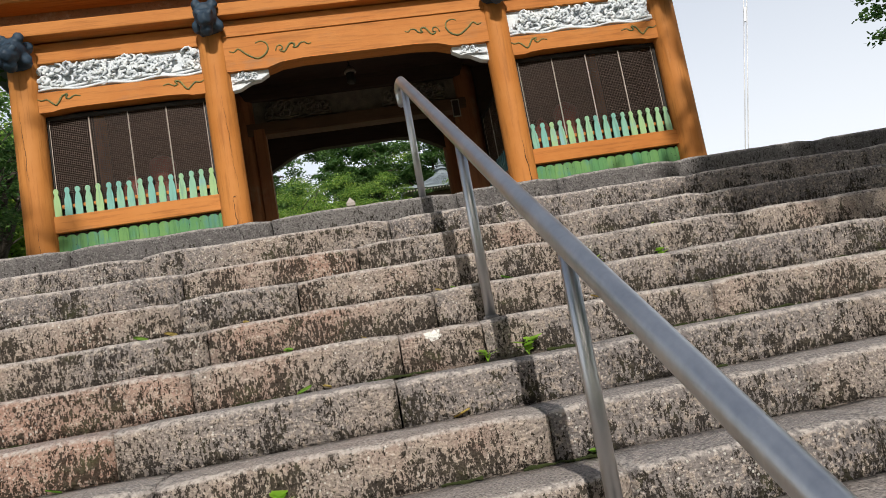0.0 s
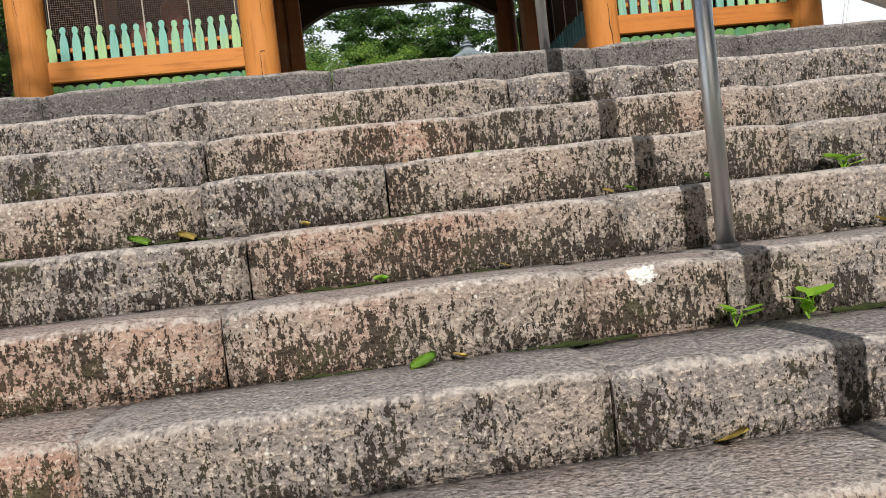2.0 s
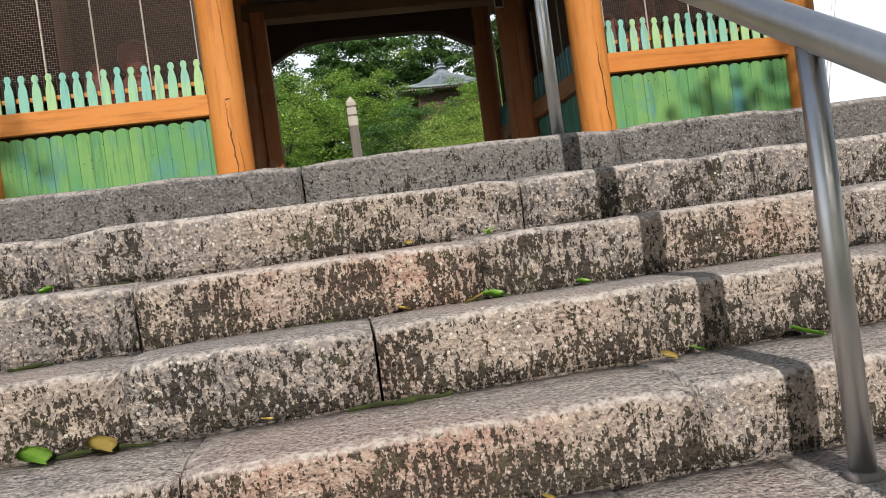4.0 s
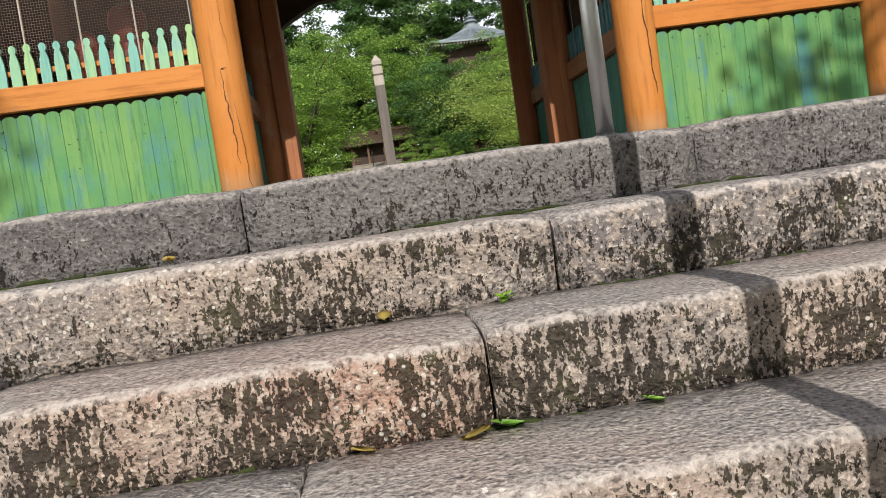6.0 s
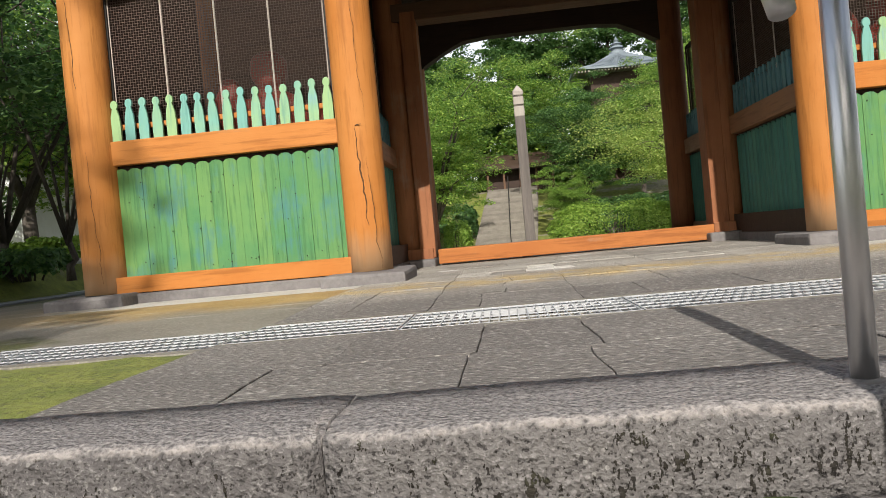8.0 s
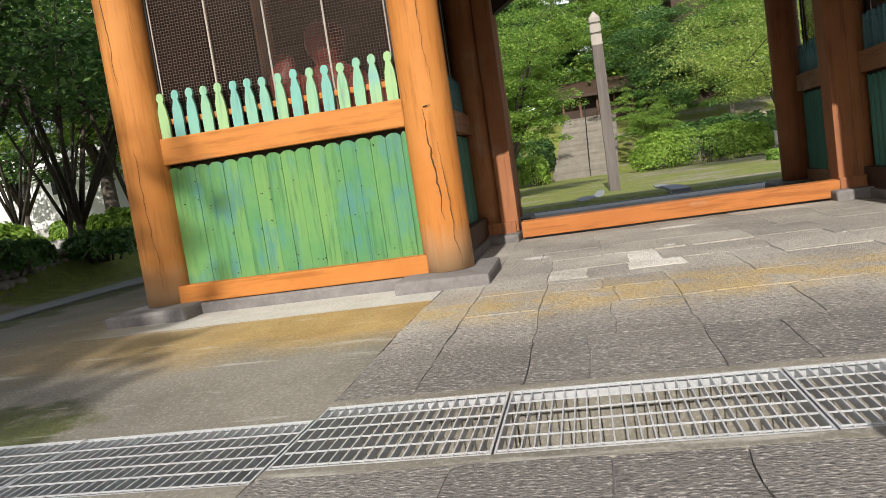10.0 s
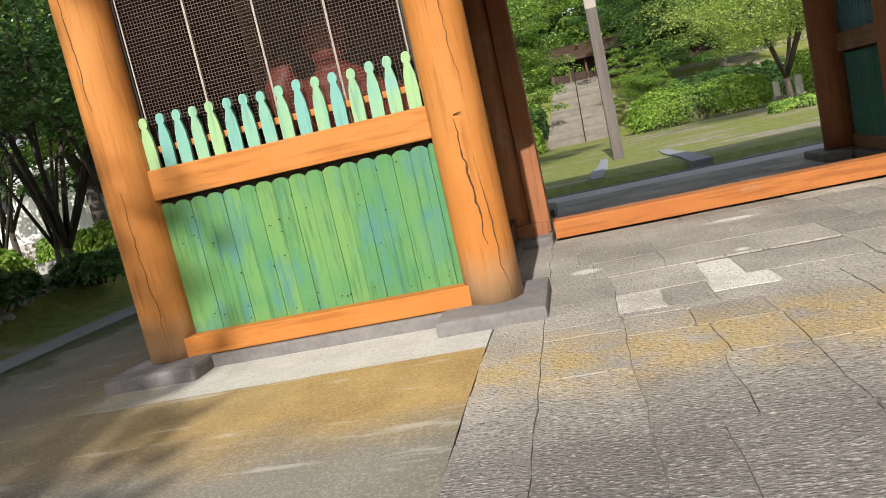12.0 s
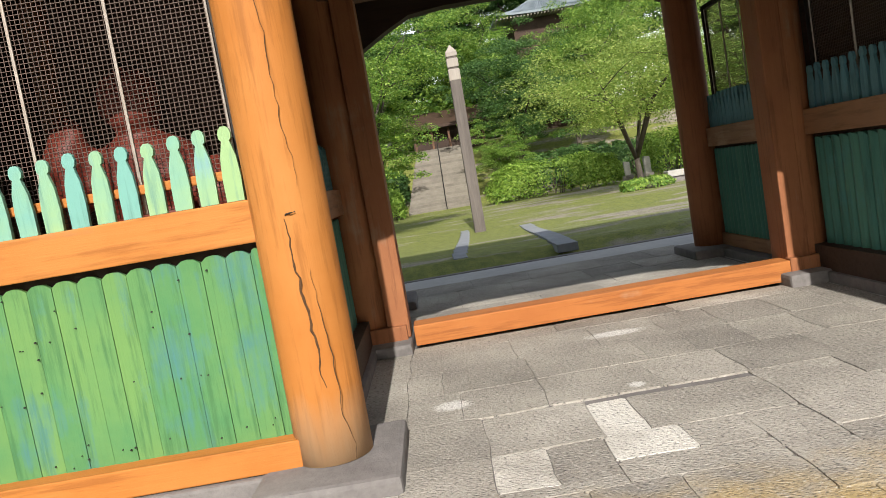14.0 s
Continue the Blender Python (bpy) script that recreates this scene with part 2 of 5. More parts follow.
def concrete_floor():
    """Cast apron: new pale strip at the wall, ochre iron stain, grey with green algae towards the edges."""
    m, nt, b = nodes_of("apron_concrete")
    w = coords(nt)
    pos = nt.nodes.new("ShaderNodeSeparateXYZ")
    nt.links.new(w, pos.inputs[0])
    c = ramp(nt, fbm(nt, w, 1.1), [(0.3, (0.125, 0.114, 0.09)), (0.7, (0.215, 0.197, 0.16))])
    wob = calc(nt, "MULTIPLY_ADD", fbm(nt, w, 1.6, 5.0), 0.9, pos.outputs[1])
    och = calc(nt, "MULTIPLY", mask(nt, wob, -1.75, -1.1), mask(nt, pos.outputs[0], -6.0, -3.0))
    c = mix(nt, calc(nt, "MULTIPLY", och, 0.92), c, ramp(nt, fbm(nt, w, 2.3), [(0.35, (0.3, 0.185, 0.05)), (0.7, (0.43, 0.285, 0.09))]))
    new_strip = mask(nt, calc(nt, "MULTIPLY_ADD", fbm(nt, w, 6.0), 0.03, pos.outputs[1]), -0.82, -0.805)
    fade = mask(nt, pos.outputs[0], -5.0, -4.0)
    c = mix(nt, calc(nt, "MULTIPLY", new_strip, fade), c, ramp(nt, fbm(nt, w, 4.0), [(0.3, (0.4, 0.385, 0.35)), (0.7, (0.5, 0.485, 0.445))]))
    mott = fbm(nt, w, 55.0, 6.0, 0.75)
    c = mix(nt, calc(nt, "MULTIPLY", mask(nt, mott, 0.52, 0.66), 0.35), c, (0.55, 0.52, 0.46))
    c = mix(nt, calc(nt, "MULTIPLY", mask(nt, mott, 0.48, 0.36), 0.45), c, (0.09, 0.08, 0.065))
    ragged = fbm(nt, w, 1.6, 7.0, 0.7)
    drainward = calc(nt, "MULTIPLY", mask(nt, pos.outputs[1], -2.3, -3.0), mask(nt, pos.outputs[0], -2.8, -3.6))
    sideward = mask(nt, pos.outputs[0], -6.3, -6.9)
    alg = mask(nt, calc(nt, "MULTIPLY_ADD", calc(nt, "MAXIMUM", drainward, sideward), 0.4, ragged), 0.66, 0.78)
    c = mix(nt, calc(nt, "MULTIPLY", alg, 0.92), c, ramp(nt, mott, [(0.4, (0.03, 0.036, 0.008)), (0.62, (0.085, 0.095, 0.018))]))
    scr = fbm(nt, coords(nt, (0.7, 4.5, 1.0)), 1.7, 4.0)
    c = mix(nt, calc(nt, "MULTIPLY", mask(nt, scr, 0.6, 0.68), 0.45), c, (0.5, 0.48, 0.42))
    nt.links.new(c, b.inputs["Base Color"])
    b.inputs["Roughness"].default_value = 0.7
    relief(nt, b, fbm(nt, w, 70.0, 6.0), 0.2, 0.005)
    return m


def ground_mat():
    """Garden ground: trodden soil and moss lawn."""
    m, nt, b = nodes_of("garden_ground")
    w = coords(nt)
    moss = ramp(nt, fbm(nt, w, 5.0), [(0.3, (0.1, 0.125, 0.02)), (0.7, (0.21, 0.225, 0.042))])
    soil = ramp(nt, fbm(nt, w, 3.0), [(0.3, (0.17, 0.145, 0.11)), (0.7, (0.32, 0.28, 0.23))])
    pos = nt.nodes.new("ShaderNodeSeparateXYZ")
    nt.links.new(w, pos.inputs[0])
    worn = calc(nt, "MULTIPLY_ADD", calc(nt, "ADD", mask(nt, pos.outputs[0], 0.8, 4.0), mask(nt, pos.outputs[0], -9.0, -10.0)), 0.08, fbm(nt, coords(nt, (0.5, 1.3, 1.0)), 0.5, 6.0))
    c = mix(nt, mask(nt, worn, 0.56, 0.64), moss, soil)
    c = mix(nt, mask(nt, fbm(nt, w, 40.0), 0.5, 0.72), c, (0.06, 0.06, 0.025))
    nt.links.new(c, b.inputs["Base Color"])
    b.inputs["Roughness"].default_value = 0.95
    relief(nt, b, fbm(nt, w, 30.0, 7.0), 0.6, 0.03)
    return m


def leaf_mat(name, a, b_, c_):
    m, nt, b = nodes_of(name)
    g = nt.nodes.new("ShaderNodeNewGeometry")
    f = calc(nt, "MULTIPLY_ADD", g.outputs["Random Per Island"], 0.7, calc(nt, "MULTIPLY", fbm(nt, coords(nt), 0.8, 3.0), 0.4))
    col = ramp(nt, f, [(0.15, a), (0.5, b_), (0.9, c_)])
    nt.links.new(col, b.inputs["Base Color"])
    b.inputs["Roughness"].default_value = 0.5
    b.inputs["Specular IOR Level"].default_value = 0.35
    tr = nt.nodes.new("ShaderNodeBsdfTranslucent")
    nt.links.new(col, tr.inputs["Color"])
    ms = nt.nodes.new("ShaderNodeMixShader")
    ms.inputs[0].default_value = 0.45
    nt.links.new(b.outputs[0], ms.inputs[1])
    nt.links.new(tr.outputs[0], ms.inputs[2])
    nt.links.new(ms.outputs[0], nt.nodes["Material Output"].inputs["Surface"])
    return m


UPRIGHT, ALONG_X, ALONG_Y = (1, 1, 0.07), (0.07, 1, 1), (1, 0.07, 1)
ORANGE, ORANGE2 = (0.41, 0.15, 0.03), (0.47, 0.195, 0.05)
M_PILLAR = painted_wood("pillar_paint", ORANGE, ORANGE2, (0.42, 0.25, 0.13), UPRIGHT, 0.66, 0.15, (0.5, 0.34, 0.2))
M_RAIL = painted_wood("rail_paint", (0.41, 0.142, 0.027), (0.46, 0.18, 0.042), (0.3, 0.15, 0.07), ALONG_X, 0.6)
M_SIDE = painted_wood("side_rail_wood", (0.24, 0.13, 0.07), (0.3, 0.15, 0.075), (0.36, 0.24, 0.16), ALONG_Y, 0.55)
# pillar orange toned down to brown; the passage shade is in the colour
M_INNER = painted_wood("inner_pillar_shaded_paint", (0.26, 0.1, 0.045), (0.34, 0.14, 0.06), (0.3, 0.19, 0.12), UPRIGHT, 0.6)
# near-black brown; the shade inside passage and bays is in the colour
M_DARK = painted_wood("shade_dark_timber", (0.04, 0.025, 0.018), (0.06, 0.036, 0.025), (0.055, 0.038, 0.03), ALONG_X, 0.6)
M_GREEN = painted_wood("green_board_paint", (0.07, 0.205, 0.08), (0.13, 0.26, 0.078), (0.06, 0.18, 0.185), UPRIGHT, 0.54)
M_PICKET = painted_wood("picket_paint", (0.16, 0.36, 0.31), (0.27, 0.42, 0.2), (0.17, 0.32, 0.42), UPRIGHT, 0.6, 0.8)
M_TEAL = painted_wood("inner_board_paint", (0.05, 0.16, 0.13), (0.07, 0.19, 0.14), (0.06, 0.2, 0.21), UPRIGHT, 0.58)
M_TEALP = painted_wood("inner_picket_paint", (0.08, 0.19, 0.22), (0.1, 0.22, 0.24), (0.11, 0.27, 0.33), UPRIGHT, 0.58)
M_CARVE = mat("pale_carving_paint", [(0.3, (0.36, 0.4, 0.45)), (0.5, (0.6, 0.64, 0.67)), (0.7, (0.76, 0.77, 0.76))], 6, rough=0.8, bump=0.5, bscale=20)
# darker brown than the front carving, for the transom over the lintel
M_CARVE_D = mat("brown_carving", [(0.3, (0.1, 0.085, 0.07)), (0.7, (0.25, 0.21, 0.17))], 6, rough=0.85, bump=0.5, bscale=25)
M_LION = mat("blue_black_paint", [(0.3, (0.012, 0.022, 0.038)), (0.6, (0.03, 0.055, 0.085)), (0.75, (0.1, 0.14, 0.17))], 7, rough=0.6, bump=0.5, bscale=25)
M_VINE = mat("green_gold_relief", [(0.35, (0.035, 0.085, 0.045)), (0.6, (0.2, 0.17, 0.045))], 9, rough=0.6)
M_IRON = mat("black_iron", [(0.3, (0.02, 0.02, 0.02)), (0.7, (0.05, 0.045, 0.04))], 12, rough=0.6, metal=0.5)
M_WIRE = mat("brown_wire", [(0.3, (0.07, 0.048, 0.038)), (0.7, (0.135, 0.098, 0.08))], 30, rough=0.55, metal=0.3)
M_ROD = mat("pale_rod", [(0.3, (0.32, 0.27, 0.22)), (0.7, (0.5, 0.45, 0.4))], 20, rough=0.55, metal=0.3)
M_STEEL = mat("brushed_steel", [(0.3, (0.5, 0.5, 0.5)), (0.7, (0.66, 0.66, 0.655))], 9, stretch=(1, 1, 0.2), rough=0.36, bump=0.06, bscale=90, metal=1.0, spec=0.5)
M_CRACK = mat("crack_shade", [(0.3, (0.05, 0.028, 0.015)), (0.7, (0.12, 0.06, 0.025))], 30, rough=0.9)
M_LINTEL = painted_wood("brown_lintel_wood", (0.09, 0.05, 0.03), (0.13, 0.07, 0.04), (0.16, 0.1, 0.065), ALONG_X, 0.6)
M_SILL = painted_wood("sill_paint", (0.36, 0.118, 0.03), (0.42, 0.155, 0.042), (0.38, 0.22, 0.13), ALONG_X, 0.58)
M_GALV = mat("galvanised_steel", [(0.3, (0.46, 0.465, 0.47)), (0.7, (0.64, 0.65, 0.66))], 14, rough=0.42, bump=0.1, metal=0.35, spec=0.6)
M_STATUE = mat("red_lacquer", [(0.3, (0.1, 0.016, 0.01)), (0.7, (0.19, 0.036, 0.022))], 6, rough=0.5, bump=0.3, bscale=12)
M_BASE = mat("base_stone", [(0.3, (0.11, 0.1, 0.098)), (0.7, (0.22, 0.205, 0.195))], 4, rough=0.85, bump=0.5, bscale=45)
M_ROCK = mat("rubble_stone", [(0.3, (0.11, 0.1, 0.09)), (0.5, (0.22, 0.2, 0.18)), (0.72, (0.36, 0.34, 0.3))], 3, rough=0.9, bump=0.7, bscale=25, rnd=0.3)
M_BLOCK = mat("squared_stone", [(0.3, (0.26, 0.25, 0.23)), (0.7, (0.42, 0.41, 0.38))], 2, rough=0.85, bump=0.4, rnd=0.25)
M_STAIR2 = mat("far_step_stone", [(0.3, (0.13, 0.115, 0.095)), (0.7, (0.22, 0.2, 0.165))], 2, rough=0.9, bump=0.4, rnd=0.2)
M_BARK = mat("bark", [(0.3, (0.035, 0.028, 0.022)), (0.55, (0.075, 0.062, 0.05)), (0.75, (0.15, 0.14, 0.125))], 5, stretch=(1, 1, 0.35), rough=0.95, bump=0.8, bscale=28, dist=0.03)
M_GREYWOOD = mat("weathered_post_wood", [(0.3, (0.07, 0.06, 0.054)), (0.7, (0.165, 0.142, 0.127))], 4, stretch=(1, 1, 0.08), rough=0.9, bump=0.4)
M_PALEWOOD = mat("new_pale_wood", [(0.3, (0.24, 0.21, 0.18)), (0.7, (0.36, 0.325, 0.285))], 4, stretch=(1, 1, 0.1), rough=0.8)
M_ROOF = mat("copper_roof", [(0.3, (0.13, 0.16, 0.18)), (0.7, (0.22, 0.255, 0.275))], 1.5, rough=0.55, bump=0.2)
M_PLASTER = mat("white_plaster", [(0.3, (0.66, 0.66, 0.65)), (0.7, (0.8, 0.8, 0.79))], 1.2, rough=0.9, bump=0.1)
M_GLASSD = mat("dark_window", [(0.3, (0.02, 0.025, 0.03)), (0.7, (0.05, 0.055, 0.06))], 2, rough=0.15, bump=0.0)
M_MOSS = mat("moss", [(0.3, (0.014, 0.02, 0.006)), (0.6, (0.035, 0.045, 0.012)), (0.8, (0.09, 0.11, 0.025))], 30, rough=1.0, bump=0.8, bscale=90)
M_STAIR, M_SLAB, M_APRON, M_GROUND = stair_stone("stair_stone", True), slab_stone("slab_stone", 0.0), concrete_floor(), ground_mat()
M_KERBSTRIP = mat("grey_kerb_concrete", [(0.3, (0.16, 0.17, 0.18)), (0.7, (0.25, 0.26, 0.275))], 2.5, rough=0.85, bump=0.3, bscale=60)
M_PATH = mat("pale_path_concrete", [(0.3, (0.38, 0.37, 0.35)), (0.7, (0.5, 0.49, 0.47))], 1.5, rough=0.85, bump=0.3, bscale=60)
M_SLAB_PALE = slab_stone("pale_slab_stone", 0.38)
M_STAIR_PINK = stair_stone("pinkish_stair_stone", True, 0.17)
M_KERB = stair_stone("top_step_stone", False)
L_MAPLE = leaf_mat("maple_leaves", (0.075, 0.168, 0.027), (0.176, 0.314, 0.056), (0.376, 0.493, 0.101))
# dark evergreen tone; on maples and back shrubs it holds their shade
L_DARK = leaf_mat("dark_shaded_leaves", (0.040, 0.096, 0.028), (0.079, 0.168, 0.048), (0.158, 0.264, 0.072))
L_LIGHT = leaf_mat("yellow_green_leaves", (0.134, 0.230, 0.038), (0.269, 0.384, 0.077), (0.461, 0.518, 0.154))
L_HEDGE = leaf_mat("hedge_leaves", (0.096, 0.192, 0.023), (0.211, 0.346, 0.048), (0.365, 0.499, 0.096))
L_FRESH = leaf_mat("fresh_weed_leaves", (0.3, 0.55, 0.06), (0.4, 0.65, 0.08), (0.5, 0.7, 0.12))
L_FALLEN = leaf_mat("fallen_leaf", (0.2, 0.3, 0.03), (0.35, 0.34, 0.05), (0.45, 0.36, 0.1))


# ---------------------------------------------------------------- building helpers
def link(name, bm, material, smooth=False):
    me = bpy.data.meshes.new(name)
    bm.normal_update()
    bm.to_mesh(me)
    bm.free()
    me.materials.append(material)
    if smooth:
        me.polygons.foreach_set("use_smooth", [True] * len(me.polygons))
    return new(name, me)


def hang(ob, parent):
    ob.parent = parent
    top = parent
    chain = Matrix.Identity(4)
    while top:
        chain = top.matrix_basis @ chain if top.parent is None else top.matrix_parent_inverse @ top.matrix_basis @ chain
        top = top.parent
    ob.matrix_parent_inverse = chain.inverted()
    return ob


def part(name, bm, material, parent, label="", smooth=False):
    """One mesh object under a thing or a part; its points are given in world metres."""
    ob = hang(link(name, bm, material, smooth), parent)
    if label:
        tagged(ob, label)
    return ob


def thing(name, at, label, category, group="", kind=""):
    ob = new(name)
    ob.empty_display_size = 0.1
    ob.location = at
    ob.matrix_basis = Matrix.Translation(at)
    return tagged(ob, label, category, group, kind)


def box(lo, hi, bevel=0.0, bm=None, m=None):
    bm = bm or bmesh.new()
    lo, hi = Vector(lo), Vector(hi)
    mm = Matrix.Translation((lo + hi) / 2) @ Matrix.Diagonal((*(hi - lo), 1))
    if m:
        mm = m @ mm
    got = bmesh.ops.create_cube(bm, size=1, matrix=mm)
    if bevel:
        edges = list({e for v in got["verts"] for e in v.link_edges})
        bmesh.ops.bevel(bm, geom=edges, offset=bevel, segments=2, affect="EDGES", profile=0.6)
    return bm


def tube(points, radii, sides=8, bm=None, flat=1.0, cap=True):
    """A tapered tube along points; flat squeezes its second axis."""
    bm = bm or bmesh.new()
    pts = [Vector(p) for p in points]
    rings = []
    for i, p in enumerate(pts):
        d = (pts[min(i + 1, len(pts) - 1)] - pts[max(i - 1, 0)]).normalized()
        a = d.orthogonal().normalized() if abs(d.x) > 0.9 else d.cross(Vector((1, 0, 0))).normalized()
        b = d.cross(a)
        r = radii[i] if isinstance(radii, (list, tuple)) else radii
        rings.append([bm.verts.new(p + r * (math.cos(2 * math.pi * k / sides) * a * flat + math.sin(2 * math.pi * k / sides) * b)) for k in range(sides)])
    for r0, r1 in zip(rings, rings[1:]):
        for k in range(sides):
            bm.faces.new((r0[k], r0[(k + 1) % sides], r1[(k + 1) % sides], r1[k]))
    if cap:
        bm.faces.new(list(reversed(rings[0])))
        bm.faces.new(rings[-1])
    return bm


def extrude_outline(outline, place, depth, bm=None):
    """A flat outline [(a, b)] set in the world by place(a, b, d), d from 0 to depth."""
    bm = bm or bmesh.new()
    f0 = [bm.verts.new(place(a, b, 0)) for a, b in outline]
    f1 = [bm.verts.new(place(a, b, depth)) for a, b in outline]
    n = len(outline)
    bm.faces.new(f0)
    bm.faces.new(list(reversed(f1)))
    for i in range(n):
        bm.faces.new((f0[i], f1[i], f1[(i + 1) % n], f0[(i + 1) % n]))
    bmesh.ops.recalc_face_normals(bm, faces=bm.faces)
    return bm


def wobble(bm, amount, freq, seed=0.0):
    for v in bm.verts:
        v.co += amount * noise.noise_vector(v.co * freq + Vector((seed, seed * 1.7, seed * 0.3)))
    return bm


def sheet_mesh(xs, ys, height, bm=None):
    bm = bm or bmesh.new()
    g = [[bm.verts.new((x, y, height(x, y))) for x in xs] for y in ys]
    for r0, r1 in zip(g, g[1:]):
        for i in range(len(xs) - 1):
            bm.faces.new((r0[i], r0[i + 1], r1[i + 1], r1[i]))
    return bm


def smooth01(t):
    t = max(0.0, min(1.0, t))
    return t * t * (3 - 2 * t)


def fuse(ob, voxel):
    """Joins overlapping lumps of one mesh into a single skin."""
    skin = ob.modifiers.new("skin", "REMESH")
    skin.mode, skin.voxel_size = "VOXEL", voxel
    whole = bpy.data.meshes.new_from_object(ob.evaluated_get(bpy.context.evaluated_depsgraph_get()))
    ob.modifiers.clear()
    ob.data = whole
    whole.polygons.foreach_set("use_smooth", [True] * len(whole.polygons))
    return ob


# ---------------------------------------------------------------- ground
STEP_Y, RUN, RISE, STEPS = -5.27, 0.316, 0.183, 17
FOOT_Y = STEP_Y - RUN * STEPS
FOOT_Z = -RISE * STEPS


def floor_z(y):
    """The forecourt falls a little towards the drain and the stair head."""
    return -0.028 * smooth01((-1.6 - y) / 1.4) if y > -3.4 else -0.02


def ground_z(x, y):
    z = -0.05
    if y < -4.97:
        under = 0.75 if abs(x) < 6.8 else 0.2
        z = -0.05 - under * smooth01((-4.97 - y) / 0.35) - 0.579 * max(0.0, min(-5.27 - y, -5.27 - FOOT_Y))
    elif -4.3 < y < -3.0 and abs(x) < 7.6:
        z -= 0.45
    elif -3.0 <= y < 9.3 and abs(x) < 7.0:
        z -= 0.3
    if y > 8:
        z += -0.42 * smooth01((y - 8.2) / 12.0) + 4.4 * smooth01((y - 41) / 13) + 4.0 * smooth01((y - 56) / 40)
    if x < -8.4 and y > -4.97:
        z += 0.55 * smooth01((-8.9 - x) / 0.5) + 0.15 * smooth01((-12 - x) / 14)
    return z


def axis(lo, hi, dense_lo, dense_hi, step):
    a = [lo + (dense_lo - lo) * (i / 14) for i in range(14)]
    n = int((dense_hi - dense_lo) / step)
    a += [dense_lo + (dense_hi - dense_lo) * i / n for i in range(n + 1)]
    return a + [dense_hi + (hi - dense_hi) * (i / 14) ** 2 for i in range(1, 15)]


tagged(link("ground", sheet_mesh(axis(-700, 700, -24, 24, 0.5), axis(-500, 900, -13, 48, 0.5),
       lambda x, y: ground_z(x, y) + 0.02 * noise.noise(Vector((x * 0.7, y * 0.7, 0)))), M_GROUND, True),
       "moss lawn and trodden soil of the temple garden", "ground", kind="structure")


# ---------------------------------------------------------------- stone staircase
KNOWN_JOINTS = {0: (0.06, 0.76), 1: (-1.9, -0.44, 0.2), 2: (-1.63, -0.665, 0.53), 3: (-1.6, -1.01, 0.385), 4: (-1.43, -0.36), 5: (-1.46, -0.58, -0.21), 6: (-0.64,), 7: (-0.15,)}
rs = random.Random(5)
stairs = thing("stone_staircase", (0, FOOT_Y, FOOT_Z), "worn mossy grey stone staircase of long blocks below the gate", "stairs", kind="structure")


def step_block(x0, x1, k, seed, dy, dz):
    bm = bmesh.new()
    n = max(4, int((x1 - x0) / 0.06))
    yn, z = STEP_Y - RUN * k + dy, -RISE * k + dz
    prof = [(0.36, -0.004), (0.2, 0.0), (0.1, 0.001), (0.04, 0.0), (0.016, -0.003), (0.005, -0.011), (0.0, -0.026), (0.001, -0.055), (0.002, -0.09), (0.004, -0.14), (0.008, -0.2), (0.36, -0.2)]
    rings = []
    for i in range(n + 1):
        x = x0 + 0.004 + (x1 - x0 - 0.008) * i / n
        end = min(i, n - i) / 2.0
        worn = 0.012 * max(0.0, 1 - end)
        ring = []
        for a, b in prof:
            p = Vector((x, yn + a, z + b))
            q = Vector((x * 4 + seed * 7.1, p.y * 6, p.z * 6 + seed))
            edge = 1.0 if a < 0.06 and b > -0.06 else 0.35
            p.z += (0.007 * noise.noise(q) * edge - worn * edge) if b > -0.15 else 0
            p.y += 0.009 * noise.noise(q + Vector((9, 3, 1))) * (1 if a < 0.1 else 0.2) + worn * (a < 0.06)
            rough_q = Vector((x * 17 + seed, p.y * 23, p.z * 23))
            p.y += 0.004 * noise.noise(rough_q) * (a < 0.1)
            p.z += 0.003 * noise.noise(rough_q + Vector((4, 8, 2))) * (b > -0.1)
            ring.append(bm.verts.new(p))
        rings.append(ring)
    m = len(prof)
    for r0, r1 in zip(rings, rings[1:]):
        for j in range(m):
            bm.faces.new((r0[j], r0[(j + 1) % m], r1[(j + 1) % m], r1[j]))
    bm.faces.new(rings[0])
    bm.faces.new(list(reversed(rings[-1])))
    bmesh.ops.recalc_face_normals(bm, faces=bm.faces)
    return bm


for k in range(STEPS):
    known = sorted(KNOWN_JOINTS.get(k, (rs.uniform(-0.6, 0.4),)))
    joints = list(known)
    while joints[0] > -6.2:
        joints.insert(0, joints[0] - rs.uniform(0.85, 1.35))
    while joints[-1] < 7.2:
        joints.append(joints[-1] + rs.uniform(0.85, 1.35))
    for i, (a, b) in enumerate(zip(joints, joints[1:])):
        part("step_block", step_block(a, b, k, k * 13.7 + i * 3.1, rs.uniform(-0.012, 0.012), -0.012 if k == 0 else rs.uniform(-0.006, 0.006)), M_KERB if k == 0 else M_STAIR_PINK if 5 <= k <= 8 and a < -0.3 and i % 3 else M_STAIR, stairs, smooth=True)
part("stair_core", extrude_outline([(STEP_Y + 0.3, -0.22), (FOOT_Y + 0.3, FOOT_Z - 0.2), (FOOT_Y + 0.3, FOOT_Z - 0.5), (STEP_Y + 0.3, FOOT_Z - 0.5)],
     lambda a, b, d: (-6.4 + d, a, b), 13.8), M_BASE, stairs)
tagged(link("lower_pavement", box((-9, FOOT_Y - 14, FOOT_Z - 0.3), (9, FOOT_Y + 0.3, FOOT_Z), 0.01), M_BASE),
       "grey stone pavement at the foot of the stairs", "pavement", kind="structure")

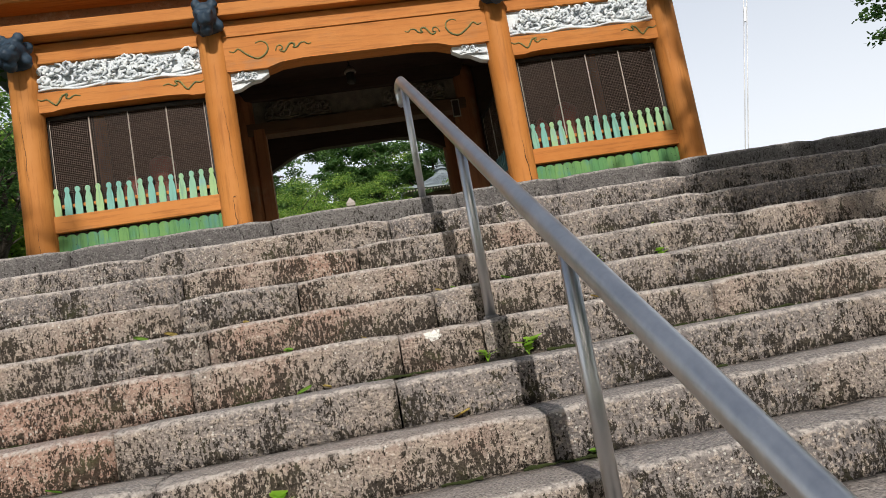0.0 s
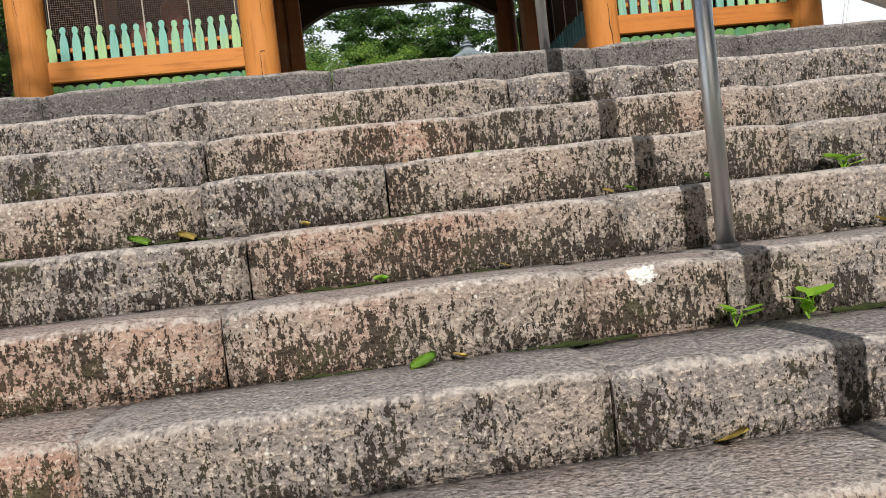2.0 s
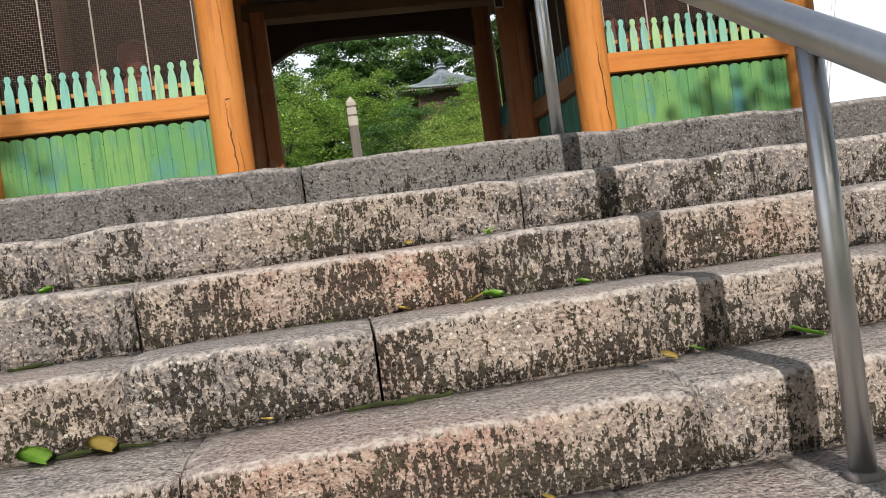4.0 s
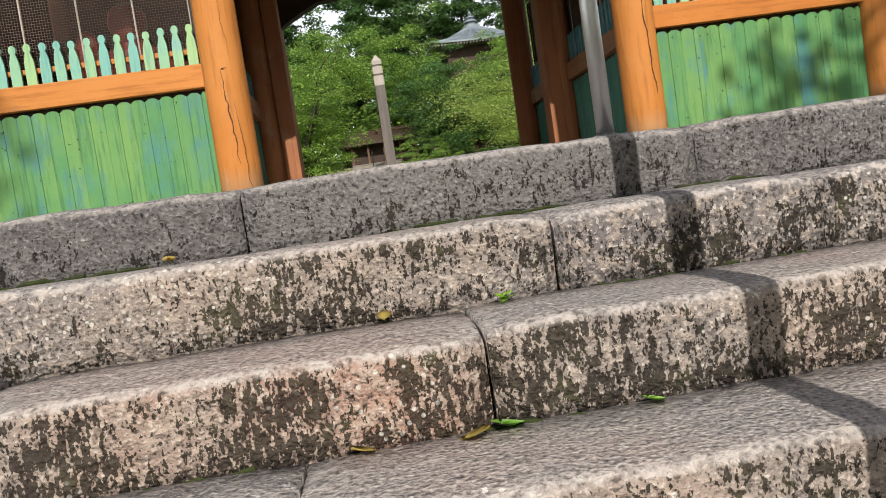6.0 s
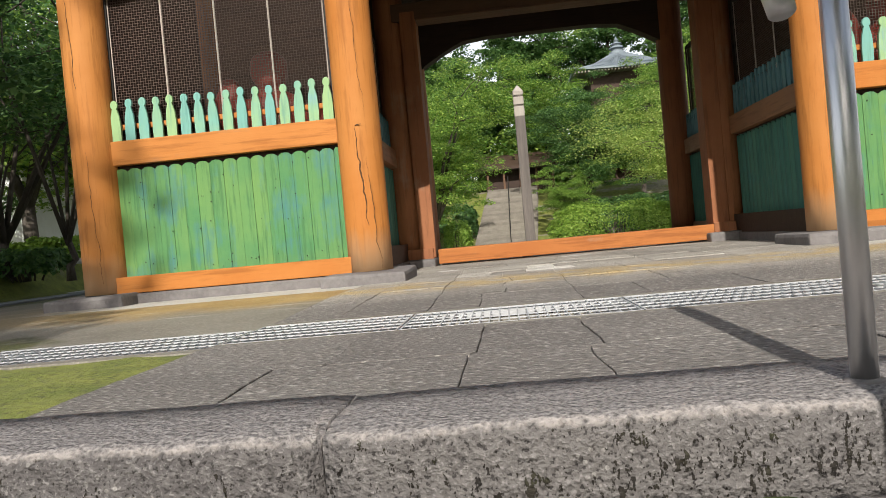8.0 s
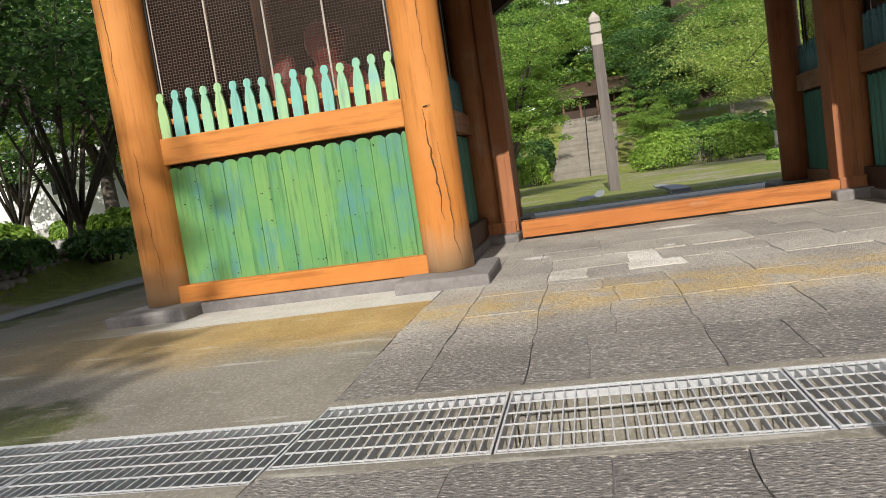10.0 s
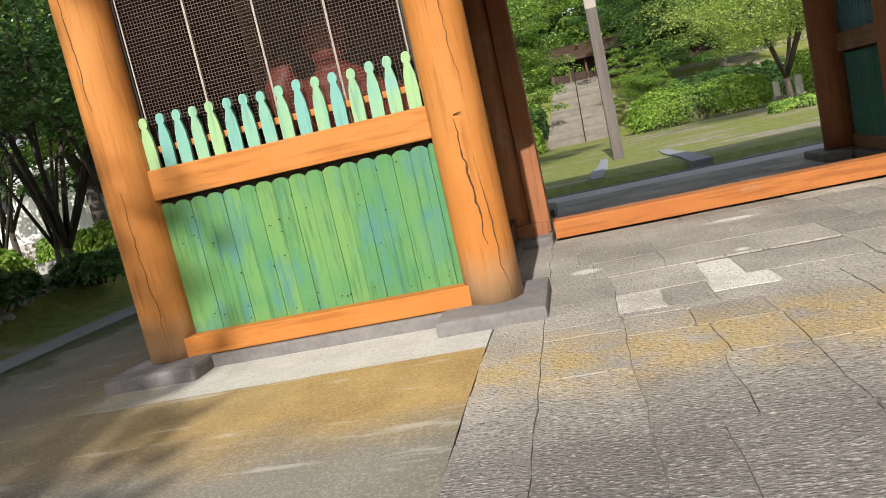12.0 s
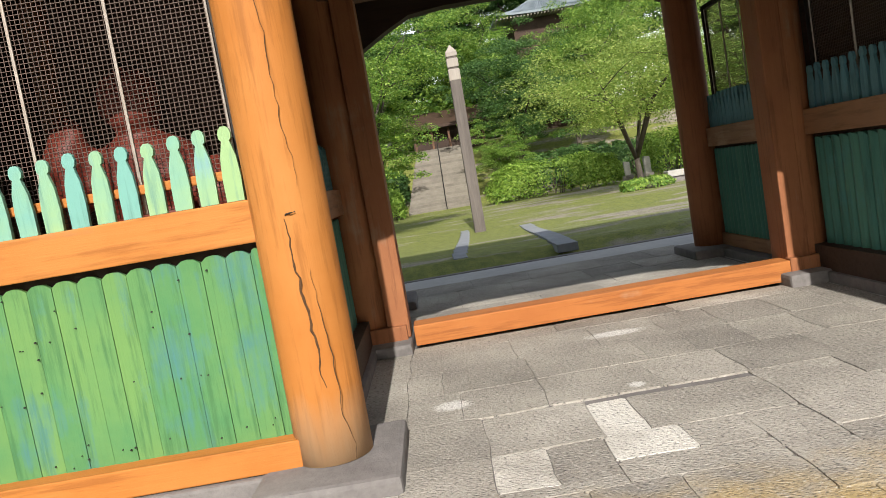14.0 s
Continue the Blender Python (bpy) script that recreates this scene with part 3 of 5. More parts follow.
# ---------------------------------------------------------------- handrail
rail = thing("handrail", (-0.14, -6.7, -0.9), "steel handrail on round posts set into the stone steps", "handrail")


def rail_x(y):
    """The rail runs slightly askew to the steps."""
    return -0.152 + 0.009 * (-5.17 - y)


def rail_z(y):
    return 0.79 + (y + 5.2) * 0.562


top = [(rail_x(y), y, z) for y, z in ((-4.935, 0.74), (-4.905, 0.8), (-4.915, 0.85), (-4.95, 0.872), (-5.0, 0.87))]
top += [(rail_x(y), y, rail_z(y)) for y in (-5.08, -5.5, -6.5, -7.5, -8.5, -9.5, -10.6)]
part("rail", tube(top, [0.03, 0.033, 0.035, 0.036, 0.036] + [0.036] * 7, 20, flat=1.0), M_STEEL, rail, smooth=True)
for y, k in ((-5.17, -1), (-6.71, 5), (-7.96, 9), (-9.4, 14)):
    px = rail_x(y)
    zb = -0.015 if k < 0 else -RISE * k
    part("post", tube([(px, y, zb - 0.02), (px, y, (zb + rail_z(y)) / 2), (px, y, rail_z(y) - 0.01)], 0.0245, 16), M_STEEL, rail, smooth=True)
    part("post_collar", tube([(px, y, zb - 0.01), (px, y, zb + 0.006), (px, y, zb + 0.01)], [0.038, 0.036, 0.027], 16), M_BASE, rail, smooth=True)

# ---------------------------------------------------------------- platform floors
def apron(name, x0, x1, y0, label):
    ys = [y0 + (6.28 - y0) * (i / 40) for i in range(41)]
    prof = [(y, floor_z(y) - 0.005) for y in ys] + [(6.28, -0.3), (y0, -0.3)]
    return tagged(link(name, extrude_outline(prof, lambda a, b, d: (x0 + d, a, b), x1 - x0), M_APRON), label, "floor", kind="structure")


GX = -2.0
apron("apron_west", -7.0, GX - 0.004, -3.18, "stained cast concrete apron with ochre rust band and green algae")
apron("apron_east", 1.96, 7.6, -3.0, "stained cast concrete apron beside the gate")
for x0, x1 in ((-7.0, GX - 0.002), (1.957, 7.6)):
    xs = [x0 + (x1 - x0) * i / 60 for i in range(61)]
    ys = [-4.98 + 1.125 * i / 14 for i in range(15)]
    tagged(link("moss_bed", sheet_mesh(xs, ys, lambda x, y: floor_z(y) - 0.008 + 0.016 * noise.noise(Vector((x * 6, y * 6, 3)))), M_GROUND, True), "strip of bright moss between stairs and drain", "ground", kind="structure")
for name, y0, y1 in (("path_bed", -4.99, -3.68), ("path_bed_inner", -3.0, 6.28)):
    ys = [y0 + (y1 - y0) * i / 30 for i in range(31)]
    prof = [(y, floor_z(y) - 0.013) for y in ys] + [(y1, -0.35), (y0, -0.35)]
    tagged(link(name, extrude_outline(prof, lambda a, b, d: (-2.0 + d, a, b), 3.955), M_BASE), "sandy bedding of the stone path", "floor", kind="structure")
tagged(link("drain_channel", box((-7.0, -3.82, -0.45), (7.6, -2.98, -0.3)), M_IRON), "dark drain channel below the gratings", "drain", kind="structure")
tagged(link("drain_kerb", box((-7.0, -3.86, -0.35), (GX, -3.775, -0.022), 0.006), M_APRON), "narrow concrete kerb along the drain", "kerb", kind="structure")
tagged(link("drain_kerb", box((GX + 0.002, -3.74, -0.35), (7.6, -3.665, -0.024), 0.006), M_APRON), "narrow concrete kerb along the drain", "kerb", kind="structure")
tagged(link("drain_kerb", box((GX + 0.002, -3.035, -0.35), (1.95, -2.96, -0.026), 0.006), M_APRON), "narrow concrete kerb along the drain", "kerb", kind="structure")
tagged(link("side_kerb", box((-7.55, -3.9, -0.3), (-7.0, 12, 0.02), 0.01), M_KERBSTRIP), "flat grey kerb strip beside the apron", "kerb", kind="structure")


# ---------------------------------------------------------------- temple gate
gate = thing("temple_gate", (0, 3, 0), "old timber temple gate painted orange with green boarding", "gate")
PX_IN, PX_OUT_L, PX_OUT_R = 2.0, -4.48, 4.57
ROWS = (0.0, 2.86, 5.12)
PR = 0.198


def pillar(x, y, top_z, material, label=""):
    bm = bmesh.new()
    pts = [(x, y, 0.1), (x, y, 0.5), (x, y, 1.6), (x, y, top_z - 0.25), (x, y, top_z)]
    part("pillar", tube(pts, [PR, PR, PR, PR, PR - 0.03], 28, bm), material, gate, label, True)
    b = box((x - 0.36, y - 0.45, -0.1), (x + 0.36, y + 0.36, 0.1), 0.03)
    wobble(b, 0.02, 3.0, x)
    part("pillar_base", b, M_BASE, gate, "grey stone pillar base")


for x in (PX_OUT_L, -PX_IN, PX_IN, PX_OUT_R):
    pillar(x, ROWS[0], 3.95, M_PILLAR, "sun-faded orange round pillar with drying cracks")
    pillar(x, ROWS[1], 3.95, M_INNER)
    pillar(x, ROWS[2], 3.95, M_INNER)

PICKET = [(-0.045, 0), (0.045, 0), (0.047, 0.12), (0.04, 0.22), (0.024, 0.285), (0.02, 0.3), (0.03, 0.312), (0.033, 0.335), (0.026, 0.36),
          (0.012, 0.373), (-0.012, 0.373), (-0.026, 0.36), (-0.033, 0.335), (-0.03, 0.312), (-0.02, 0.3), (-0.024, 0.285), (-0.04, 0.22), (-0.047, 0.12)]


def bay(x0, x1, y, along, mats, mesh_top=2.86, screen=True, count=16, inward=1):
    """Boarded bay between two pillars, from x0 to x1 (or along y), with rails, boards, pickets and a wire screen."""
    m_rail, m_board, m_picket = mats
    screen_deep = along == "x"
    belly = 0.005 if along == "x" else 0.024
    if along == "x":
        P = lambda a, d, z: (a, y + d * inward, z)
    else:
        P = lambda a, d, z: (y + d * inward, a, z)

    def slab(name, a0, a1, d0, d1, z0, z1, material, bev=0.008, label=""):
        p, q = P(a0, d0, z0), P(a1, d1, z1)
        lo = [min(i, j) for i, j in zip(p, q)]
        hi = [max(i, j) for i, j in zip(p, q)]
        return part(name, wobble(box(lo, hi, bev), 0.004, 5.0, a0), material, gate, label)
    slab("plinth_stone", x0 - 0.2, x1 + 0.2, -0.16, 0.16, -0.12, 0.085, M_BASE, 0.015)
    slab("bottom_rail", x0 - 0.1, x1 + 0.1, -0.125 if screen_deep else -0.045, 0.1, 0.09, 0.24, m_rail)
    slab("middle_rail", x0 - 0.1, x1 + 0.1, -0.055 if screen_deep else -0.075, 0.1, 1.265, 1.485, m_rail)
    slab("back_rail", x0 - 0.05, x1 + 0.05, 0.03, 0.07, 1.6, 1.65, m_rail)
    w = (x1 - x0) / (count + 0.42 if along == "x" else count)
    for i in range(count + 1 if along == "x" else count):
        a = x0 + w * (i + 0.5)
        r = w / 2 - 0.0014
        if i == count:
            a, r = x0 + w * (count + 0.21), w * 0.21 - 0.0014
        bm = bmesh.new()
        n = 5
        fr, bk = [], []
        for j in range(n):
            u = -1 + 2 * j / (n - 1)
            depth = belly * (1 - u * u) + (0.0025 if i % 2 else 0.0)
            top_z = 1.2 + 0.036 * math.sqrt(max(0, 1 - u * u * 0.95))
            fr.append((bm.verts.new(P(a + u * r, -depth, 0.235)), bm.verts.new(P(a + u * r, -depth, top_z))))
            bk.append((bm.verts.new(P(a + u * r, 0.025, 0.235)), bm.verts.new(P(a + u * r, 0.025, top_z))))
        for j in range(n - 1):
            bm.faces.new((fr[j][0], fr[j + 1][0], fr[j + 1][1], fr[j][1]))
            bm.faces.new((fr[j][1], fr[j + 1][1], bk[j + 1][1], bk[j][1]))
        bm.faces.new((fr[0][0], fr[0][1], bk[0][1], bk[0][0]))
        bm.faces.new((fr[-1][0], bk[-1][0], bk[-1][1], fr[-1][1]))
        bmesh.ops.recalc_face_normals(bm, faces=bm.faces)
        part("board", bm, m_board, gate)
        if i == count:
            continue
        a = x0 + (x1 - x0) * (i + 0.5) / count
        s = rs.uniform(0.96, 1.03)
        lean = rs.uniform(-0.012, 0.012)
        part("picket", extrude_outline(PICKET, lambda p, q, d: P(a + p + lean * q * 2, -0.02 + d, 1.487 + q * s), 0.025), m_picket, gate)
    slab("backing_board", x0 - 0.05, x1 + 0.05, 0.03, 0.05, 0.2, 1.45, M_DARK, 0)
    if not screen:
        return
    z0, z1 = 1.5, mesh_top
    f = 0.06
    slab("screen_frame", x0 - 0.02, x0 + f * 0.6, 0.06, 0.11, z0, z1, M_IRON, 0.003)
    slab("screen_frame", x1 - f * 0.6, x1 + 0.02, 0.06, 0.11, z0, z1, M_IRON, 0.003)
    slab("screen_frame", x0, x1, 0.055, 0.112, z1 - 0.03, z1 + 0.02, M_IRON, 0.003)
    bm = bmesh.new()
    g, t = 0.0245, 0.0017
    for i in range(int((x1 - x0) / g)):
        a = x0 + g * i
        box([min(p) for p in zip(P(a - t, 0.083, z0), P(a + t, 0.087, z1))], [max(p) for p in zip(P(a - t, 0.083, z0), P(a + t, 0.087, z1))], bm=bm)
    for i in range(int((z1 - z0) / g)):
        z = z0 + g * i
        box([min(p) for p in zip(P(x0, 0.0805, z - t), P(x1, 0.0835, z + t))], [max(p) for p in zip(P(x0, 0.0805, z - t), P(x1, 0.0835, z + t))], bm=bm)
    tagged(part("wire_mesh", bm, M_WIRE, gate, "brown woven wire mesh"), kind="stuff")
    for i in range(5):
        a = x0 + 0.05 + (x1 - x0 - 0.1) * i / 4
        part("screen_rod", tube([P(a, 0.07, z0), P(a, 0.07, z1)], 0.009 if 0 < i < 4 else 0.006, 6), M_ROD, gate)


FRONT = (M_RAIL, M_GREEN, M_PICKET)
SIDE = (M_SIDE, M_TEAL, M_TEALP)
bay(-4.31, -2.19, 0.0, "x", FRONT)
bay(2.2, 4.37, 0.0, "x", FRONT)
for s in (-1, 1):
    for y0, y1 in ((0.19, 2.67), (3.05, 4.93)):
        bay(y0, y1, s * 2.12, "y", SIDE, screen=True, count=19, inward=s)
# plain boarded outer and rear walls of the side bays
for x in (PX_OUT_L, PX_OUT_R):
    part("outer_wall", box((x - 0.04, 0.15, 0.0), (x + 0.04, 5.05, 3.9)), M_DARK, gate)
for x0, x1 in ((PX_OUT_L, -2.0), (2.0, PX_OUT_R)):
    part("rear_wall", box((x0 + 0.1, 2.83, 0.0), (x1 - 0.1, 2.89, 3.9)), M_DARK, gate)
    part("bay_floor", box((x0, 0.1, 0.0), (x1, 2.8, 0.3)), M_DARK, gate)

# middle row: sill, jambs, lintel
part("sill", wobble(box((-1.62, 2.61, 0.02), (1.76, 2.86, 0.2), 0.012), 0.004, 4.0), M_SILL, gate, "worn orange threshold beam")
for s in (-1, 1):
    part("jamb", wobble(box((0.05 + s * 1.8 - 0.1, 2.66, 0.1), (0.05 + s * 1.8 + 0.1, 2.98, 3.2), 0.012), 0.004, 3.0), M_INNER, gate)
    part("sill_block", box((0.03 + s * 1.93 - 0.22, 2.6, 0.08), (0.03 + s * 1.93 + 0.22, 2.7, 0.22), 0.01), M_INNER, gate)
part("lintel", wobble(box((-1.95, 2.66, 3.08), (1.95, 2.96, 3.3), 0.015), 0.004, 3.0), M_LINTEL, gate)
part("transom_panel", box((-1.9, 2.8, 3.3), (1.9, 2.84, 3.72)), M_CARVE_D, gate, "faded pale panel above the lintel")
part("upper_beam", box((-2.0, 2.68, 3.72), (2.0, 2.96, 3.98), 0.02), M_DARK, gate)


def carving(name, x0, x1, z0, z1, y, material, parent, depth=0.07, seed=1, label=""):
    """Pierced relief: overlapping spiral curls above a rolling wave base, one mesh."""
    bm = bmesh.new()
    r = random.Random(seed)
    h = z1 - z0
    for i in range(int((x1 - x0) * h * 130) + 6):
        cx, cz = r.uniform(x0 + 0.05, x1 - 0.05), r.uniform(z0 + h * 0.2, z1 - h * 0.08)
        a0, s, way = r.uniform(0, 6.28), r.uniform(0.035, 0.11) * min(1, h / 0.3), r.choice((-1, 1))
        pts, rad = [], []
        for j in range(10):
            a = a0 + way * j * 0.68
            q = s * (1 - j * 0.085)
            pts.append((min(max(cx + q * math.cos(a), x0), x1), y - depth * (0.3 + 0.6 * math.sin(j * 0.32)) - r.uniform(0, 0.004), min(max(cz + 0.8 * q * math.sin(a), z0), z1 + 0.02)))
            rad.append((0.008 + 0.014 * math.sin(math.pi * (j + 1) / 11)) * min(1, h / 0.25))
        tube(pts, rad, 6, bm)
    for k in range(3):
        n = int((x1 - x0) / 0.06)
        tube([(x0 + (x1 - x0) * i / n, y - depth * (0.75 - 0.1 * k), z0 + 0.02 + 0.035 * k * h / 0.38 + 0.018 * math.sin(i * 0.55 + k * 1.3)) for i in range(n + 1)], 0.02 * min(1, h / 0.3), 6, bm)
    return part(name, bm, material, parent, label, True)


for s, x0, x1 in ((-1, -1.62, -0.45), (1, 0.45, 1.62)):
    carving("transom_carving", x0, x1, 3.33, 3.68, 2.8, M_CARVE_D, gate, seed=4 + s)

# rear row: lintel with haunches
arch = [(-2.0, 3.9), (-2.0, 2.86), (-1.8, 3.05), (-1.5, 3.22), (-1.2, 3.36), (-0.8, 3.4), (0.8, 3.4), (1.2, 3.36), (1.5, 3.22), (1.8, 3.05), (2.0, 2.86), (2.0, 3.9)]
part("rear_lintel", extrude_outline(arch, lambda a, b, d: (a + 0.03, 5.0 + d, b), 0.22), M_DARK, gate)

def vine(x, z, s, y, size, pts):
    """A carved scroll laid on the face of a beam."""
    fine = []
    knots = [Vector(pts[0])] + [Vector(p) for p in pts] + [Vector(pts[-1])]
    for p0, p1, p2, p3 in zip(knots, knots[1:], knots[2:], knots[3:]):
        for k in range(6):
            u = k / 6
            fine.append(0.5 * (2 * p1 + (p2 - p0) * u + (2 * p0 - 5 * p1 + 4 * p2 - p3) * u * u + (3 * p1 - p0 - 3 * p2 + p3) * u ** 3))
    fine.append(Vector(pts[-1]))
    n = len(fine)
    bm = tube([(x + s * a * size, y - 0.002, z + b * size * 1.6) for a, b in fine], [0.005 + 0.007 * math.sin(math.pi * (i + 0.5) / n) + 0.004 * math.sin(i * 0.9) ** 2 for i in range(n)], 6)
    return part("vine_relief", bm, M_VINE, gate, "green and gold vine relief", True)


# front: beams and carvings
for x0, x1 in ((-4.36, -2.12), (2.12, 4.44)):
    head = [(x0, 3.16), (x0, 2.885), (x0 + 0.22, 2.885), (x0 + 0.3, 2.905), (x0 + 0.5, 2.92), (x1 - 0.5, 2.92), (x1 - 0.3, 2.905), (x1 - 0.22, 2.885), (x1, 2.885), (x1, 3.16)]
    part("head_beam", extrude_outline(head, lambda a, b, d: (a, -0.1 + d, b), 0.22), M_RAIL, gate)
    part("carving_backing", box((x0, 0.0, 3.16), (x1, 0.06, 3.58)), M_CARVE, gate)
    carving("white_carving", x0 + 0.06, x1 - 0.06, 3.18, 3.56, 0.0, M_CARVE, gate, 0.09, int(x0 * 10), "white-painted pierced wave carving")
    for s, cx in ((1, x0 + 0.04), (-1, x1 - 0.04)):
        vine(cx, 3.06, s, -0.1, 0.55, ((0, 0.02), (0.1, -0.01), (0.22, 0.0), (0.32, -0.05), (0.42, -0.1), (0.5, -0.05), (0.58, 0.03), (0.7, 0.05), (0.66, 0.0), (0.74, -0.02), (0.86, 0.02), (1.0, 0.0)))
    part("upper_beam", box((x0 - 0.1, -0.06, 3.58), (x1 + 0.1, 0.2, 3.86), 0.015), M_RAIL, gate)
big = [(-1.85, 3.86), (-1.85, 3.13), (-1.3, 3.13), (-1.1, 3.19), (-0.8, 3.215), (0.8, 3.215), (1.1, 3.19), (1.3, 3.13), (1.85, 3.13), (1.85, 3.86)]
part("rainbow_beam", extrude_outline(big, lambda a, b, d: (a, -0.13 + d, b), 0.3), M_RAIL, gate, "long orange beam with carved green and gold scrolls")
part("rainbow_beam_lip", box((-1.85, -0.15, 3.62), (1.85, -0.125, 3.66), 0.006), M_RAIL, gate)
for s in (-1, 1):
    br = [(s * 1.82, 3.13), (s * 1.82, 2.88), (s * 1.7, 2.9), (s * 1.55, 2.98), (s * 1.42, 3.0), (s * 1.3, 3.07), (s * 1.3, 3.13)]
    part("white_bracket", extrude_outline(br, lambda a, b, d: (a, -0.06 + d, b), 0.12), M_CARVE, gate, "white carved corner bracket")
    carving("bracket_carving", min(s * 1.8, s * 1.4), max(s * 1.8, s * 1.4), 2.97, 3.12, -0.05, M_CARVE, gate, 0.05, 9 + s)
    vine(s * 1.78, 3.42, -s, -0.13, 0.62, ((0, 0.0), (0.1, -0.02), (0.2, 0.02), (0.35, -0.06), (0.55, -0.14), (0.72, -0.12), (0.84, -0.03), (0.82, 0.06), (0.7, 0.1), (0.58, 0.08)))
    vine(s * 1.16, 3.38, -s, -0.13, 0.5, ((0, -0.03), (0.06, 0.05), (0.16, 0.06), (0.2, 0.0), (0.12, -0.03), (0.24, -0.06), (0.34, 0.02), (0.44, 0.08), (0.54, 0.05), (0.5, 0.0), (0.6, 0.0), (0.7, 0.06), (0.82, 0.07), (0.9, 0.03), (1.0, 0.05)))
part("ledge_beam", box((-4.9, -0.28, 3.88), (5.0, 0.2, 4.06), 0.02), M_RAIL, gate)
part("frieze_board", box((-4.8, -0.05, 4.06), (4.9, 0.1, 4.7)), M_SIDE, gate)
part("upper_ledge", box((-5.0, -0.4, 4.3), (5.1, 0.0, 4.45), 0.02), M_RAIL, gate)
for i in range(9):
    x = -4.5 + i * 9.07 / 8
    part("bracket_block", box((x - 0.17, -0.5, 4.46), (x + 0.17, 0.05, 4.72), 0.03), M_SIDE, gate)
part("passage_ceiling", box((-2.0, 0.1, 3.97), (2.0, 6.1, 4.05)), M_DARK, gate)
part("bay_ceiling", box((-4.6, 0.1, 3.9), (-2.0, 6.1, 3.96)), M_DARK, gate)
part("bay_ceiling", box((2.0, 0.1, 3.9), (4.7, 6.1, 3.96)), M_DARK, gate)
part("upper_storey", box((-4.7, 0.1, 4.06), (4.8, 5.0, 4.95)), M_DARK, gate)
part("roof", extrude_outline([(-1.25, 4.88), (-1.25, 5.02), (0.8, 5.5), (2.5, 6.2), (4.2, 5.5), (6.2, 5.02), (6.2, 4.88), (2.5, 5.3)], lambda a, b, d: (-6.4 + d, a, b), 12.9), M_ROOF, gate, "grey curved metal gate roof")
for i in range(33):
    x = -6.2 + i * 12.5 / 32
    part("rafter", box((x - 0.045, -1.15, 4.78), (x + 0.045, 0.4, 4.88)), M_SIDE, gate)


def lion_head(x, z):
    """Beam end carved as a beast's head, kept as a plain lumpy form."""
    bm = bmesh.new()
    for dx, dy, dz, r in ((0, -0.3, 0.2, 0.17), (0, -0.42, 0.1, 0.13), (0, -0.52, 0.03, 0.09), (0.1, -0.36, 0.32, 0.07), (-0.1, -0.36, 0.32, 0.07), (0.12, -0.25, 0.06, 0.1),
                          (-0.12, -0.25, 0.06, 0.1), (0, -0.42, -0.06, 0.09), (0.07, -0.5, 0.14, 0.05), (-0.07, -0.5, 0.14, 0.05), (0.14, -0.2, 0.26, 0.08), (-0.14, -0.2, 0.26, 0.08), (0, -0.15, 0.1, 0.17)):
        bmesh.ops.create_icosphere(bm, subdivisions=2, radius=r, matrix=Matrix.Translation((x + dx, dy, z + dz)))
    wobble(bm, 0.03, 14.0, x)
    fuse(part("lion_head", bm, M_LION, gate, "blue-black carved beast head beam end", True), 0.018)


for x, z in ((PX_OUT_L, 3.5), (-2.0, 3.7), (2.0, 3.7), (PX_OUT_R, 3.5)):
    lion_head(x, z)


def guardian(x, y):
    """Guardian statue, one plain mesh."""
    bm = bmesh.new()
    for dx, dy, dz, sx, sy, sz in ((0, 0, 1.25, 0.36, 0.28, 0.42), (0, 0, 1.75, 0.42, 0.28, 0.32), (0, -0.05, 2.25, 0.2, 0.2, 0.24), (-0.45, -0.1, 1.9, 0.14, 0.14, 0.35), (0.48, -0.1, 1.5, 0.14, 0.14, 0.35),
                               (-0.2, 0, 0.7, 0.18, 0.2, 0.45), (0.2, 0, 0.7, 0.18, 0.2, 0.45), (-0.3, -0.15, 1.15, 0.2, 0.15, 0.2), (0, 0, 0.35, 0.55, 0.4, 0.12)):
        bmesh.ops.create_icosphere(bm, subdivisions=3, radius=1, matrix=Matrix.Translation((x + dx, y + dy, dz)) @ Matrix.Diagonal((sx, sy, sz, 1)))
    wobble(bm, 0.05, 6.0, x)
    rough = fuse(link("guardian_statue", bm, M_STATUE, True), 0.035)
    return tagged(rough, "red lacquered guardian statue standing behind the wire screen", "statue")


guardian(-3.1, 1.2)
guardian(3.2, 1.2)


def crack(x, y, z0, z1, seed, wide):
    """Drying crack in a pillar: a thin jagged tube, coloured dark for the shade inside the crack."""
    r = random.Random(seed)
    n = 26
    pts, rad = [], []
    for i in range(n + 1):
        u = i / n
        dx = 0.022 * noise.noise(Vector((u * 6, seed, 0))) + 0.012 * noise.noise(Vector((u * 22, seed, 4))) + 0.05 * u
        a = math.asin(max(-0.9, min(0.9, dx / PR)))
        pts.append((x + PR * math.sin(a), y - PR * math.cos(a) - 0.0005, z0 + (z1 - z0) * u))
        rad.append(wide * (0.35 + math.sin(math.pi * u) * r.uniform(0.3, 1.2)))
    return part("crack", tube(pts, rad, 5), M_CRACK, gate, "dark drying crack")


